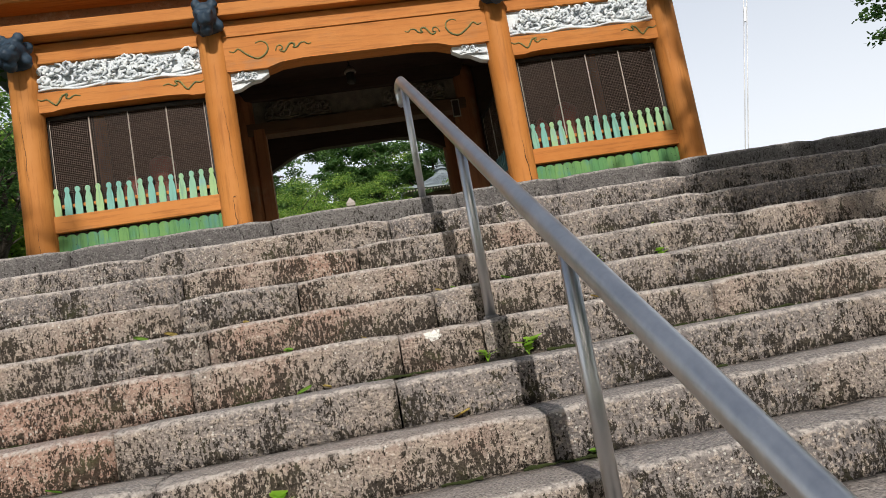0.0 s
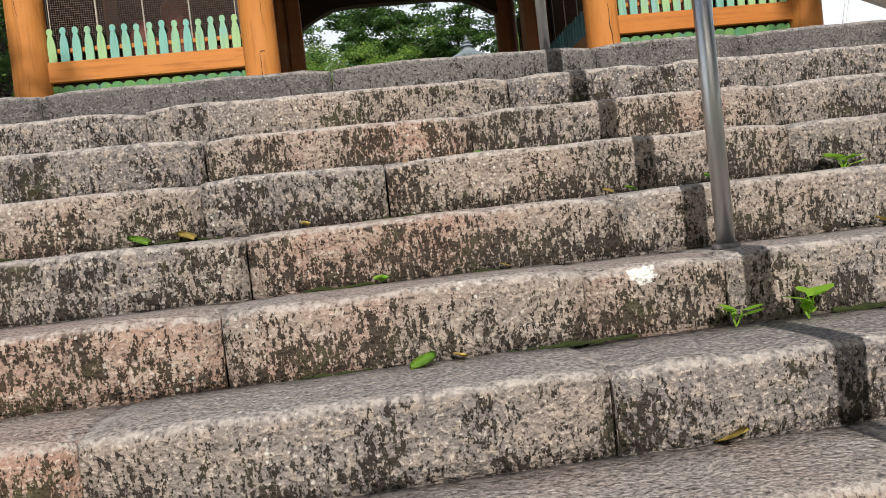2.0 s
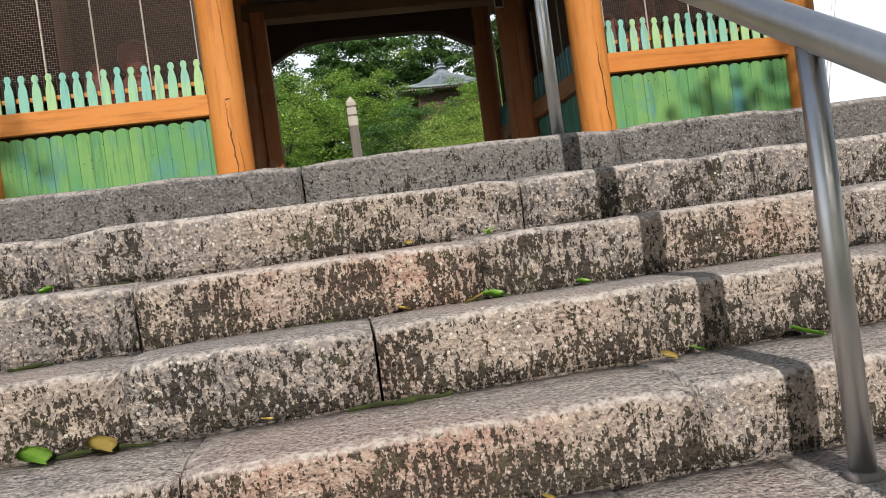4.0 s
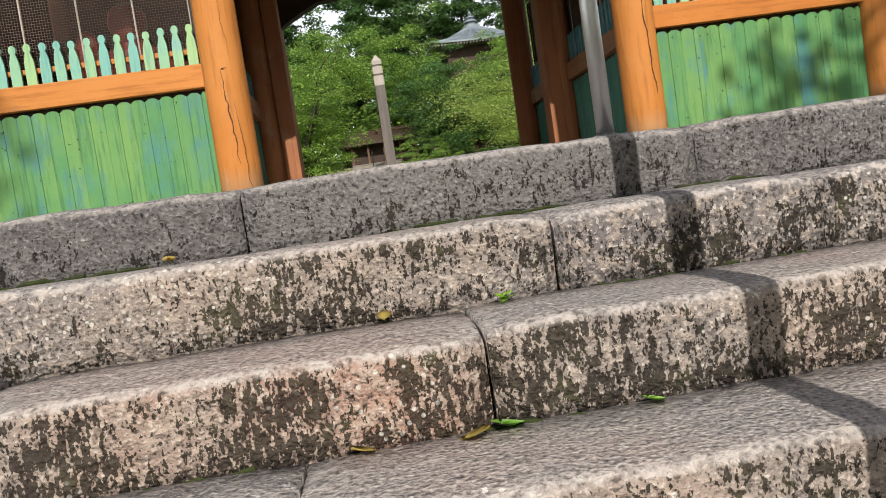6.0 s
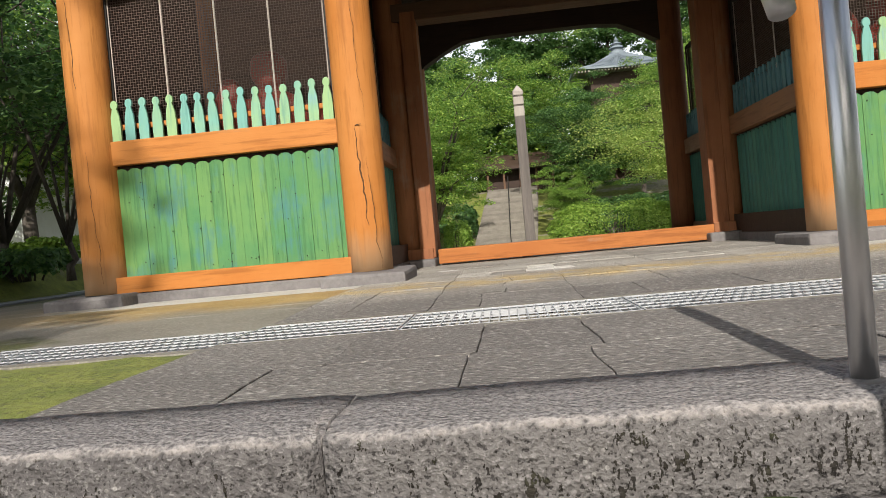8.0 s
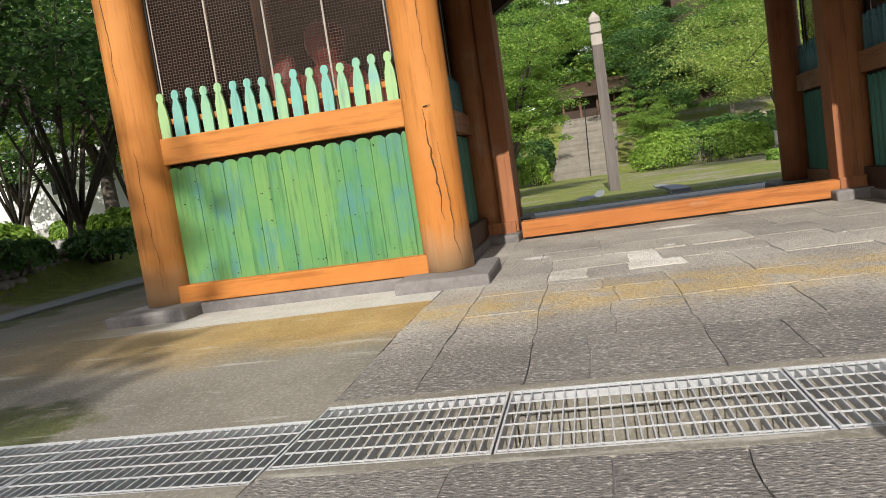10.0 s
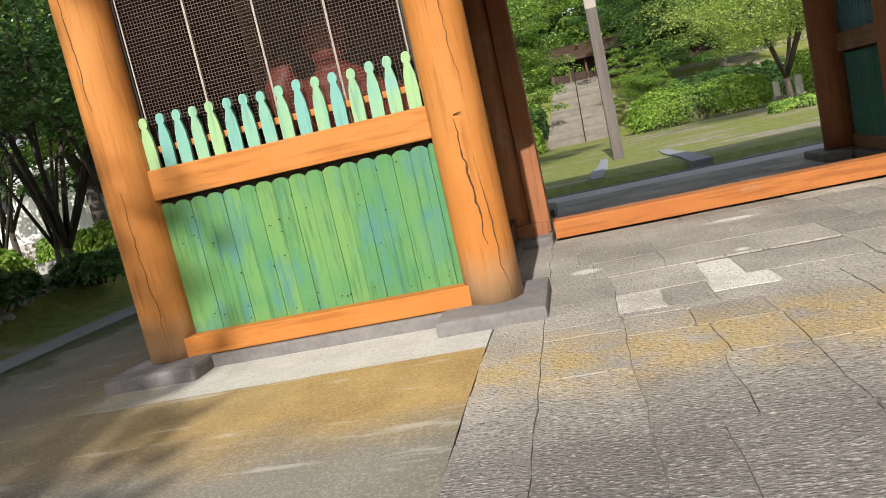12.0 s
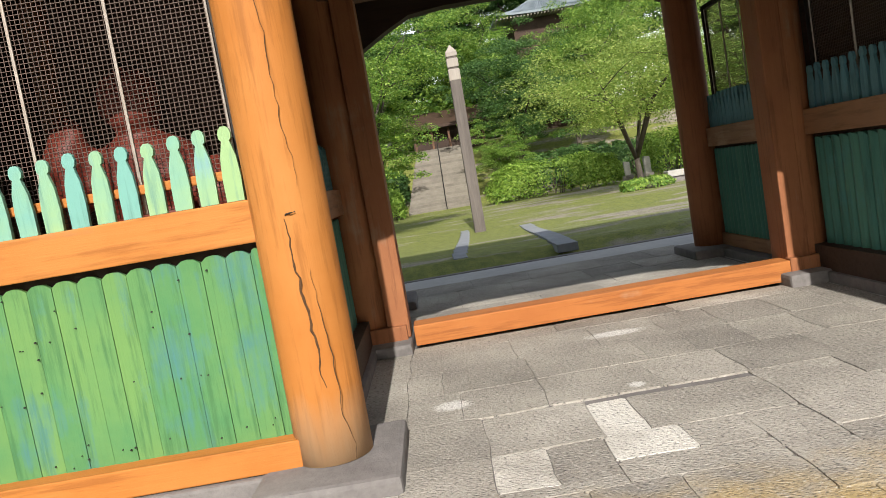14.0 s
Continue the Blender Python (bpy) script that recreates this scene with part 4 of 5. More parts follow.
crack(-2.0, 0.0, 1.36, 0.5, 3, 0.006)
crack(2.02, 0.0, 1.6, 0.62, 4, 0.006)
crack(-1.92, 0.0, 1.1, 0.12, 6, 0.0022)
crack(-1.96, 0.0, 2.8, 1.5, 9, 0.0018)
crack(-4.52, 0.0, 2.9, 1.5, 8, 0.003)
crack(-4.46, 0.0, 1.4, 0.2, 5, 0.002)
nail = tube([(-1.99, -0.202, 1.375), (-1.99, -0.2, 1.38), (-1.96, -0.21, 1.384), (-1.94, -0.2, 1.386)], 0.004, 5)
part("nail", nail, M_IRON, gate, "bent rusty nail")
nr = random.Random(8)
for x0, x1 in ((-4.31, -2.19), (2.2, 4.37)):
    for i in range(46):
        a, z = nr.uniform(x0 + 0.05, x1 - 0.05), nr.choice((0.29, 0.33, 0.6, 0.66, 0.9, 0.96, 1.14)) + nr.uniform(-0.05, 0.05)
        part("nail", tube([(a, -0.016, z), (a, -0.008, z)], nr.uniform(0.003, 0.006), 6), M_IRON, gate)

lamp = thing("hanging_lantern", (-0.1, 1.5, 3.4), "small dark hanging lantern with a pale cap in the passage", "lantern")
part("chain", tube([(-0.1, 1.5, 3.65), (-0.1, 1.5, 3.98)], 0.012, 6), M_IRON, lamp)
part("cap", tube([(-0.1, 1.5, 3.55), (-0.1, 1.5, 3.58), (-0.1, 1.5, 3.66)], [0.1, 0.09, 0.02], 12), M_ROD, lamp)
part("body", tube([(-0.1, 1.5, 3.36), (-0.1, 1.5, 3.4), (-0.1, 1.5, 3.54)], [0.05, 0.075, 0.075], 10), M_IRON, lamp)
sign = thing("name_plaque", (1.86, 2.64, 3.0), "small dark framed plaque on the passage pillar", "plaque")
part("board", box((1.68, 2.63, 2.95), (1.8, 2.655, 3.25), 0.004), M_DARK, sign)
for a, b in (((1.67, 2.62, 2.94), (1.685, 2.655, 3.26)), ((1.795, 2.62, 2.94), (1.81, 2.655, 3.26)), ((1.685, 2.62, 2.94), (1.795, 2.655, 2.955)), ((1.685, 2.62, 3.245), (1.795, 2.655, 3.26))):
    part("frame_bar", box(a, b), M_ROD, sign)


# stay wires beside the gate
wire = thing("stay_wire", (7.5, 4, 0), "pair of thin pale stay wires beside the gate", "wire")
for dx in (0.0, 0.07):
    part("strand", tube([(7.42 + dx, 4, -0.1), (9.9 + dx, 4, 10.6)], 0.011, 6), M_GALV, wire)
part("clamp", tube([(8.53, 4, 4.6), (8.6, 4, 4.9)], 0.03, 8), M_GALV, wire)


# ---------------------------------------------------------------- plants
def leaf_mesh(name, centres, sizes, per, leaf, seed, flat=0.3, droop=0.2):
    """One mesh of many small leaves, scattered in flattened pads round the centres."""
    g = np.random.default_rng(seed)
    c = np.repeat(np.array([tuple(p) for p in centres]), per, axis=0)
    s = np.repeat(np.array(sizes), per)[:, None]
    n = len(c)
    u = g.normal(size=(n, 3))
    u /= np.linalg.norm(u, axis=1)[:, None]
    u *= g.random((n, 1)) ** 0.45
    p = c + u * s * np.array([1.0, 1.0, flat])
    p[:, 2] -= droop * (u[:, 0] ** 2 + u[:, 1] ** 2) * s[:, 0]
    a = g.uniform(-1, 1, (n, 3))
    a[:, 2] = a[:, 2] * 0.45 - 0.2
    a /= np.linalg.norm(a, axis=1)[:, None]
    w = np.stack((g.uniform(-0.8, 0.8, n), g.uniform(-0.8, 0.8, n), np.ones(n)), axis=1)
    b = np.cross(a, w)
    b /= np.linalg.norm(b, axis=1)[:, None]
    l = leaf * g.uniform(0.6, 1.3, (n, 1))
    v = np.stack((p, p + a * l * 0.45 + b * l * 0.4, p + a * l, p + a * l * 0.45 - b * l * 0.4), axis=1).reshape(-1, 3)
    me = bpy.data.meshes.new(name)
    me.vertices.add(len(v))
    me.vertices.foreach_set("co", v.astype(np.float32).ravel())
    me.loops.add(n * 4)
    me.loops.foreach_set("vertex_index", np.arange(n * 4, dtype=np.int32))
    me.polygons.add(n)
    me.polygons.foreach_set("loop_start", np.arange(0, n * 4, 4, dtype=np.int32))
    me.update(calc_edges=True)
    return me


def tree(name, at, height, spread, seed, leaves, label, trunk_r=0.16, clumps=60, per=90, leaf=0.11, fork=0.3, low=0.35, lean=(0, 0), group="", extra=(), keep=(-1e3, 1e3), limbs=()):
    """Trunk, limbs and a crown of many layered leaf pads."""
    r = random.Random(seed)
    x, y, z = at
    t = thing(name, at, label, "tree", group)
    bark = bmesh.new()
    fz = height * fork
    base = Vector((x, y, z - 0.15))
    mid = Vector((x + lean[0] * 0.4, y + lean[1] * 0.4, z + fz))
    pts = [base, base + Vector((0, 0, 0.25)), base.lerp(mid, 0.5) + Vector((r.uniform(-0.08, 0.08), r.uniform(-0.08, 0.08), 0)), mid]
    tube(pts, [trunk_r * 1.5, trunk_r * 1.1, trunk_r * 0.95, trunk_r * 0.85], 12, bark)
    nl = r.randint(5, 7)
    ends = []
    for i in range(nl):
        a = 6.283 * i / nl + r.uniform(-0.5, 0.5)
        out = spread * r.uniform(0.4, 0.9)
        up = height * r.uniform(0.5, 0.98)
        tip = Vector((x + lean[0] + math.cos(a) * out, y + lean[1] + math.sin(a) * out, z + up))
        if i < len(limbs):
            tip = mid + Vector(limbs[i])
        k1 = mid.lerp(tip, 0.35) + Vector((r.uniform(-0.2, 0.2), r.uniform(-0.2, 0.2), 0.1 * height))
        k2 = mid.lerp(tip, 0.7) + Vector((r.uniform(-0.2, 0.2), r.uniform(-0.2, 0.2), 0.06 * height))
        tube([mid - Vector((0, 0, 0.1)), k1, k2, tip], [trunk_r * 0.66, trunk_r * 0.45, trunk_r * 0.26, trunk_r * 0.06], 8, bark)
        ends += [k1, k2, tip]
        for j in range(6):
            s = (k1, k2, tip, k2, k1, tip)[j]
            q = s + Vector((r.uniform(-1, 1) * spread * 0.45, r.uniform(-1, 1) * spread * 0.45, r.uniform(-0.06, 0.16) * height))
            tube([s, s.lerp(q, 0.5) + Vector((0, 0, 0.1)), q], [trunk_r * 0.2, trunk_r * 0.12, trunk_r * 0.03], 5, bark)
            ends.append(q)
    centres, sizes = [], []
    for i in range(clumps):
        e = r.choice(ends)
        c = e + Vector((r.gauss(0, 0.24) * spread, r.gauss(0, 0.24) * spread, r.gauss(0.0, 0.1) * height))
        if c.z < z + height * low:
            c.z = z + height * (low + r.uniform(0, 0.3))
        if not keep[0] < c.x < keep[1]:
            c.x = x + (x - c.x) * 0.5
        c.x = max(keep[0], min(keep[1], c.x))
        centres.append(c)
        sizes.append(spread * r.uniform(0.16, 0.32))
    for c, s in extra:
        e = min(ends, key=lambda q: (q - Vector(c)).length)
        tube([e, e.lerp(Vector(c), 0.6) + Vector((0, 0, 0.2)), c], [trunk_r * 0.2, trunk_r * 0.12, trunk_r * 0.03], 6, bark)
        centres.append(Vector(c))
        sizes.append(s)
    part("trunk", bark, M_BARK, t, smooth=True)
    me = leaf_mesh("crown", centres, sizes, per, leaf, seed)
    me.materials.append(leaves)
    hang(new("crown", me), t)
    return t


def hedge(name, at, size, seed, leaves, label, count=5000, leaf=0.06, lumps=5):
    """Clipped shrub: twigs inside and a dense uneven skin of leaves."""
    r = random.Random(seed)
    x, y, z = at
    t = thing(name, at, label, "shrub")
    tw = bmesh.new()
    for i in range(14):
        a = r.uniform(0, 6.28)
        q = Vector((x + math.cos(a) * size[0] * 0.7 * r.random(), y + math.sin(a) * size[1] * 0.7 * r.random(), z + size[2] * r.uniform(0.4, 0.8)))
        b0 = Vector((x + (q.x - x) * 0.6, y + (q.y - y) * 0.6, z - 0.1))
        tube([b0, b0.lerp(q, 0.6), q], [0.02, 0.014, 0.005], 5, tw)
    part("stem", tw, M_BARK, t)
    bm = bmesh.new()
    for i in range(count):
        a, b = r.uniform(0, 6.283), r.uniform(0.0, 1.0)
        u = Vector((math.cos(a) * math.sqrt(1 - b * b), math.sin(a) * math.sqrt(1 - b * b), b))
        k = 0.86 + 0.16 * noise.noise(u * lumps * 0.6 + Vector((seed, 0, 0))) + r.uniform(-0.08, 0.04)
        e = 0.55
        p = Vector((x + size[0] * k * math.copysign(abs(u.x) ** e, u.x), y + size[1] * k * math.copysign(abs(u.y) ** e, u.y), z + size[2] * k * abs(u.z) ** e))
        leaf_one = leaf * r.uniform(0.7, 1.3)
        n = (u + Vector((r.uniform(-0.8, 0.8), r.uniform(-0.8, 0.8), r.uniform(-0.4, 0.9)))).normalized()
        f = n.orthogonal().normalized()
        f.rotate(Matrix.Rotation(r.uniform(0, 6.28), 3, n))
        g = n.cross(f)
        bm.faces.new([bm.verts.new(p + f * leaf_one), bm.verts.new(p + g * leaf_one * 0.55), bm.verts.new(p - f * leaf_one), bm.verts.new(p - g * leaf_one * 0.55)])
    part("leaves", bm, leaves, t)
    return t


# trees beside the gate
# the dark-leaved maples carry their shade in the leaf colour
tree("maple_tree", (-8.3, 0.9, -0.02), 6.5, 3.4, 11, L_DARK, "large dark maple in shade with thick forking trunk", 0.22, 115, 150, 0.11, 0.21, 0.36, keep=(-11, -6.2), extra=(((-10.3, 0.2, 2.5), 0.65), ((-10.8, 0.0, 3.0), 0.7), ((-9.8, 0.4, 3.0), 0.6), ((-10.9, -0.4, 2.4), 0.6)),
     limbs=((-2.1, -0.9, 1.1), (-1.3, -0.5, 3.4), (0.1, 0.2, 4.6), (0.3, 0.1, 3.6), (1.3, 0.6, 2.3), (-0.3, 1.2, 3.0), (0.8, -0.9, 3.6)))
tree("maple_tree", (-11.2, 5.0, 0.5), 6.0, 3.2, 12, L_DARK, "dark maple with a leaning trunk behind the rubble wall", 0.17, 50, 140, 0.11, 0.25, 0.45, (0.8, 0.3), keep=(-12.4, -7))
tree("maple_tree", (-9.4, 5.6, 0.4), 6.0, 3.0, 13, L_DARK, "slender multi-stemmed maple beside the apron", 0.08, 45, 140, 0.1, 0.1, 0.45, keep=(-12, -7))
tree("maple_tree", (-8.6, 8.2, 0.3), 7.0, 3.2, 14, L_DARK, "dark maple with an upright trunk beside the gate", 0.15, 55, 140, 0.11, 0.28, 0.42)
tree("maple_tree", (-13.5, 12.5, 0.5), 7.0, 4.2, 15, L_MAPLE, "green maple farther back in the garden", 0.2, 130, 150, 0.15, 0.25, 0.3)
tree("maple_tree", (-13.0, 16.0, 0.8), 9.0, 4.4, 18, L_MAPLE, "green maple behind the gate", 0.2, 120, 150, 0.16, 0.22, 0.2)
# trees beyond the gate
def garden_tree(x, y, height, spread, seed, leaves, label, trunk_r, clumps, leaf, fork, low, kind="maple_tree", per=170):
    return tree(kind, (x, y, ground_z(x, y)), height, spread, seed, leaves, label, trunk_r, clumps, int(per * 1.5), leaf * 0.75, fork, low)


garden_tree(-3.6, 25.0, 7.0, 2.7, 21, L_MAPLE, "layered green maple beyond the gate", 0.14, 190, 0.12, 0.22, 0.14)
garden_tree(-6.0, 33.0, 9.0, 3.6, 22, L_MAPLE, "layered green maple beside the far stone steps", 0.14, 190, 0.15, 0.22, 0.1)
garden_tree(8.3, 30.0, 8.2, 4.9, 23, L_LIGHT, "yellow-green maple with forked trunk on the lawn", 0.15, 210, 0.12, 0.17, 0.36)
garden_tree(5.2, 45.0, 10.0, 3.8, 24, L_DARK, "green maple behind the clipped azalea hedge", 0.16, 190, 0.17, 0.2, 0.1)
garden_tree(9.2, 46.0, 10.5, 4.2, 25, L_MAPLE, "green maple on the far slope", 0.18, 190, 0.17, 0.2, 0.1)
garden_tree(3.4, 55.0, 10.0, 4.4, 26, L_MAPLE, "green maple above the far stone steps", 0.18, 190, 0.2, 0.2, 0.1)
garden_tree(-5.5, 52.0, 9.0, 4.4, 29, L_MAPLE, "green maple above the far stone steps", 0.18, 190, 0.2, 0.2, 0.1)
garden_tree(13.5, 52.0, 10.5, 4.2, 30, L_MAPLE, "green maple in front of the far hall", 0.18, 190, 0.18, 0.2, 0.1)
garden_tree(17.0, 37.0, 9.0, 4.4, 27, L_MAPLE, "green maple by the stone monuments", 0.18, 170, 0.17, 0.22, 0.15, per=160)
garden_tree(-12.0, 19.5, 9.0, 3.8, 31, L_MAPLE, "green maple farther back beside the gate", 0.18, 190, 0.16, 0.22, 0.12)
garden_tree(-12.0, 38.0, 9.0, 4.4, 28, L_MAPLE, "green maple on the far slope", 0.18, 150, 0.18, 0.25, 0.15, per=150)
for i, (x, y, h) in enumerate(((3.5, 72, 20), (12, 78, 22), (21, 74, 20), (-8, 70, 18), (28, 66, 19), (-17, 62, 17), (-2.5, 66, 12), (-26, 52, 16))):
    garden_tree(x, y, h, 5.6, 40 + i, L_DARK, "tall dark evergreen on the hillside", 0.4, 200, 0.42, 0.2, 0.08, "tall_tree", 140)
wood_rng = random.Random(91)
wood_c, wood_s = [], []
for i in range(420):
    x, y = wood_rng.uniform(-36, 36), wood_rng.uniform(53, 68)
    wood_c.append((x, y, ground_z(x, y) + wood_rng.uniform(0.2, 5.5)))
    wood_s.append(wood_rng.uniform(1.2, 2.6))
wood_me = leaf_mesh("far_woods", wood_c, wood_s, 120, 0.4, 92, 0.45)
wood_me.materials.append(L_MAPLE)
tagged(new("far_woods", wood_me), "dense green undergrowth and trees on the hillside", "woods", kind="stuff")
# unseen trees round the foot of the stairs, which cast the dappled shade
tree("shade_tree", (-9.0, -17.0, FOOT_Z), 18.0, 4.6, 61, L_MAPLE, "tall broad green tree below the staircase", 0.35, 330, 190, 0.2, 0.4, 0.66, keep=(-15, -4.7),
     extra=tuple(((x, y, z), s) for x, y, z, s in ((-5.0, -17.0, 12.2, 1.2), (-4.9, -17.5, 13.4, 1.1), (-5.1, -16.6, 11.3, 1.3), (-4.6, -17.0, 10.9, 1.2), (-4.4, -16.8, 10.2, 1.2), (-5.4, -17.2, 9.6, 1.4), (-6.3, -17.0, 11.0, 1.5), (-6.4, -17.0, 12.8, 1.4), (-6.0, -16.5, 9.2, 1.5), (-7.4, -17.0, 10.0, 1.6))))
tree("shade_tree", (9.4, -15.0, FOOT_Z), 16.0, 5.0, 62, L_DARK, "tall broad dark tree below the staircase", 0.35, 420, 200, 0.2, 0.35, 0.5, keep=(3.7, 15),
     extra=tuple(((x, y, z), s) for x, y, z, s in ((1.9, -15.0, 6.2, 0.5), (2.5, -15.0, 6.4, 0.7), (2.4, -15.0, 5.9, 0.6), (3.1, -15.0, 6.1, 0.8), (3.2, -15.0, 6.6, 0.7), (3.8, -15.0, 6.4, 0.8), (2.1, -15.0, 6.6, 0.5), (2.9, -15.0, 5.7, 0.6), (3.6, -15.0, 6.0, 1.0), (4.4, -15.2, 5.4, 1.2), (5.4, -15.0, 6.2, 1.3), (4.6, -14.8, 6.9, 1.2), (5.8, -15.0, 7.4, 1.4), (6.6, -15.2, 5.6, 1.4), (3.4, -15.0, 5.0, 0.9), (4.9, -15.1, 4.4, 1.2), (4.4, -15.0, 7.8, 1.1), (7.2, -15.0, 6.8, 1.4), (5.2, -15.0, 13.6, 1.1), (5.6, -15.0, 12.6, 1.2), (5.0, -15.0, 12.0, 0.9), (5.9, -15.0, 11.4, 1.3))))
tree("dark_tree", (10.6, -1.6, 0.0), 4.8, 2.2, 63, L_DARK, "small dark tree beside the stair top", 0.12, 60, 120, 0.1, 0.3, 0.35, keep=(8.9, 20), extra=(((9.05, 1.1, 3.35), 0.35), ((9.15, 1.1, 2.95), 0.35), ((9.1, 1.1, 3.7), 0.4)))
# ring of trees out of view, added to block low sky and dim ambient light
for i, (x, y, h) in enumerate(((14, -14, 10), (-9, -21, 9), (9, -21, 9), (0, -26, 9.5), (-18, -24, 11), (18, -25, 11), (16, -5, 10), (5, -27, 9.5), (-5, -27, 9))):
    tree("shade_tree", (x, y, FOOT_Z), h, 4.8, 65 + i, L_DARK, "unseen broad dark tree below the stairs, blocking low sky", 0.25, 120, 120, 0.24, 0.25, 0.15)

def garden_hedge(name, x, y, size, seed, leaves, label, count, leaf):
    return hedge(name, (x, y, ground_z(x, y)), size, seed, leaves, label, count, leaf)


garden_hedge("azalea_hedge", 5.9, 38.6, (4.3, 1.3, 2.35), 71, L_HEDGE, "clipped bright green azalea hedge on the lawn", 16000, 0.075)
garden_hedge("azalea_hedge", 12.2, 37.2, (1.9, 1.3, 2.9), 72, L_HEDGE, "tall round clipped azalea bush on the lawn", 7000, 0.075)
garden_tree(3.6, 41.2, 4.6, 1.9, 73, L_MAPLE, "loose light green shrub tree behind the hedge", 0.06, 150, 0.09, 0.12, 0.1)
# shrubs behind the hedge: shade put into the leaf colour
for i, (x, y) in enumerate(((6.4, 42.6), (9.0, 43.0), (12.0, 42.5), (15.5, 41.0), (-4.4, 44.5), (-7.4, 43.5))):
    garden_hedge("shrub", x, y, (2.2, 1.3, 2.6), 171 + i, L_DARK, "tall loose green shrub below the far trees", 5500, 0.11)
garden_hedge("shrub", -3.7, 40.2, (1.0, 1.0, 2.0), 74, L_HEDGE, "round green shrub beside the far steps", 4000, 0.08)
hedge("shrub", (-9.6, 3.8, 0.4), (0.9, 0.6, 0.5), 75, L_DARK, "low dark shrub on the rubble wall", 3000, 0.05)
hedge("shrub", (-9.0, 5.6, 0.35), (0.7, 0.6, 0.5), 76, L_DARK, "low dark shrub on the rubble wall", 3000, 0.05)
hedge("azalea_hedge", (-13.6, 7.6, 0.5), (1.7, 0.7, 0.8), 77, L_HEDGE, "clipped bright azalea hedge on the terrace", 5000, 0.06)
hedge("azalea_hedge", (-11.2, 10.5, 0.5), (1.7, 0.7, 0.8), 78, L_HEDGE, "clipped bright azalea hedge on the terrace", 5000, 0.06)

# ---------------------------------------------------------------- garden beyond the gate
MX, MY = 0.17, 20.6
mz = ground_z(MX, MY)
post = thing("memorial_post", (MX, MY, mz), "tall weathered grey square memorial post on the lawn", "post")
part("shaft", box((MX - 0.18, MY - 0.18, mz - 0.3), (MX + 0.18, MY + 0.18, 4.5), 0.015), M_GREYWOOD, post)
for z0, z1 in ((4.5, 4.86), (4.92, 5.2), (5.26, 5.4)):
    part("upper_block", box((MX - 0.185, MY - 0.185, z0), (MX + 0.185, MY + 0.185, z1), 0.02), M_PALEWOOD, post, "pale weathered wood upper part")
for z0, z1 in ((4.86, 4.92), (5.2, 5.26)):
    part("notch", box((MX - 0.155, MY - 0.155, z0), (MX + 0.155, MY + 0.155, z1)), M_GREYWOOD, post)
cap = bmesh.new()
bmesh.ops.create_cone(cap, cap_ends=True, segments=4, radius1=0.262, radius2=0.02, depth=0.24, matrix=Matrix.Translation((MX, MY, 5.52)) @ Matrix.Rotation(radians(45), 4, "Z"))
part("cap", cap, M_PALEWOOD, post)

far_steps = thing("far_stone_steps", (-0.6, 42, ground_z(-0.6, 42)), "far grey stone steps rising between trees", "stairs")
for i in range(24):
    part("step", box((-2.75 + 0.045 * i, 41.9 + i * 0.335, -0.6), (1.35 + 0.03 * i, 43.4 + i * 0.335, -0.28 + 0.172 * i), 0.015), M_STAIR2, far_steps)
fr = thing("far_handrail", (-0.35, 42, ground_z(-0.35, 42)), "thin dark centre handrail on the far steps", "handrail")
part("rail", tube([(-0.35, 41.8, 0.5), (-0.1, 49.8, 4.6)], 0.035, 6), M_IRON, fr)
for i in range(5):
    part("post", tube([(-0.35 + i * 0.06, 41.9 + i * 1.97, -0.45 + i * 1.01), (-0.35 + i * 0.06, 41.9 + i * 1.97, 0.55 + i * 1.01)], 0.035, 6), M_IRON, fr)

for x0, x1, y0, slant, count in ((-1.17, -0.9, 7.55, 0.055, 13), (0.68, 1.05, 7.9, 0.065, 11)):
    st = thing("stepping_strip", ((x0 + x1) / 2, 14, ground_z(0, 14)), "narrow strip of grey paving stones across the moss", "paving")
    for j in range(count):
        y = y0 + j * 1.1
        sh = (y - y0) * slant
        z = ground_z(0, y + 0.5) + 0.034
        part("stone", box((x0 + sh, y, z - 0.15), (x1 + sh, y + 1.075, z), 0.012), M_KERBSTRIP, st)
tagged(link("cross_path", box((-9, 6.3, -0.2), (12, 7.25, -0.018), 0.01), M_PATH), "pale cast path crossing behind the gate", "path", kind="structure")
tagged(link("lawn_kerb", box((-9, 7.26, -0.25), (12, 7.4, -0.008), 0.012), M_BASE), "low dark stone kerb along the lawn", "kerb", kind="structure")

HX, HY, HZ, HW = 10.6, 60.4, 13.2, 4.4
hall = thing("temple_hall", (HX, HY, ground_z(HX, HY)), "far temple hall with a grey pyramid roof and finial", "building")
bm = bmesh.new()
rr = []
for w, z, lift in ((HW, 0.0, 0.22), (HW, 0.16, 0.22), (3.2, 0.42, 0.06), (2.1, 0.86, 0.0), (1.1, 1.5, 0.0), (0.62, 1.95, 0.0)):
    ring = []
    for ax, ay, bx, by in ((-1, -1, 1, -1), (1, -1, 1, 1), (1, 1, -1, 1), (-1, 1, -1, -1)):
        for k in range(6):
            u = k / 6
            corner = abs(2 * u - 1) ** 3
            ring.append(bm.verts.new((HX + w * (ax + (bx - ax) * u), HY + w * (ay + (by - ay) * u), HZ + z + lift * corner)))
    rr.append(ring)
for a, b in zip(rr, rr[1:]):
    for k in range(24):
        bm.faces.new((a[k], a[(k + 1) % 24], b[(k + 1) % 24], b[k]))
bm.faces.new(list(reversed(rr[0])))
bm.faces.new(rr[-1])
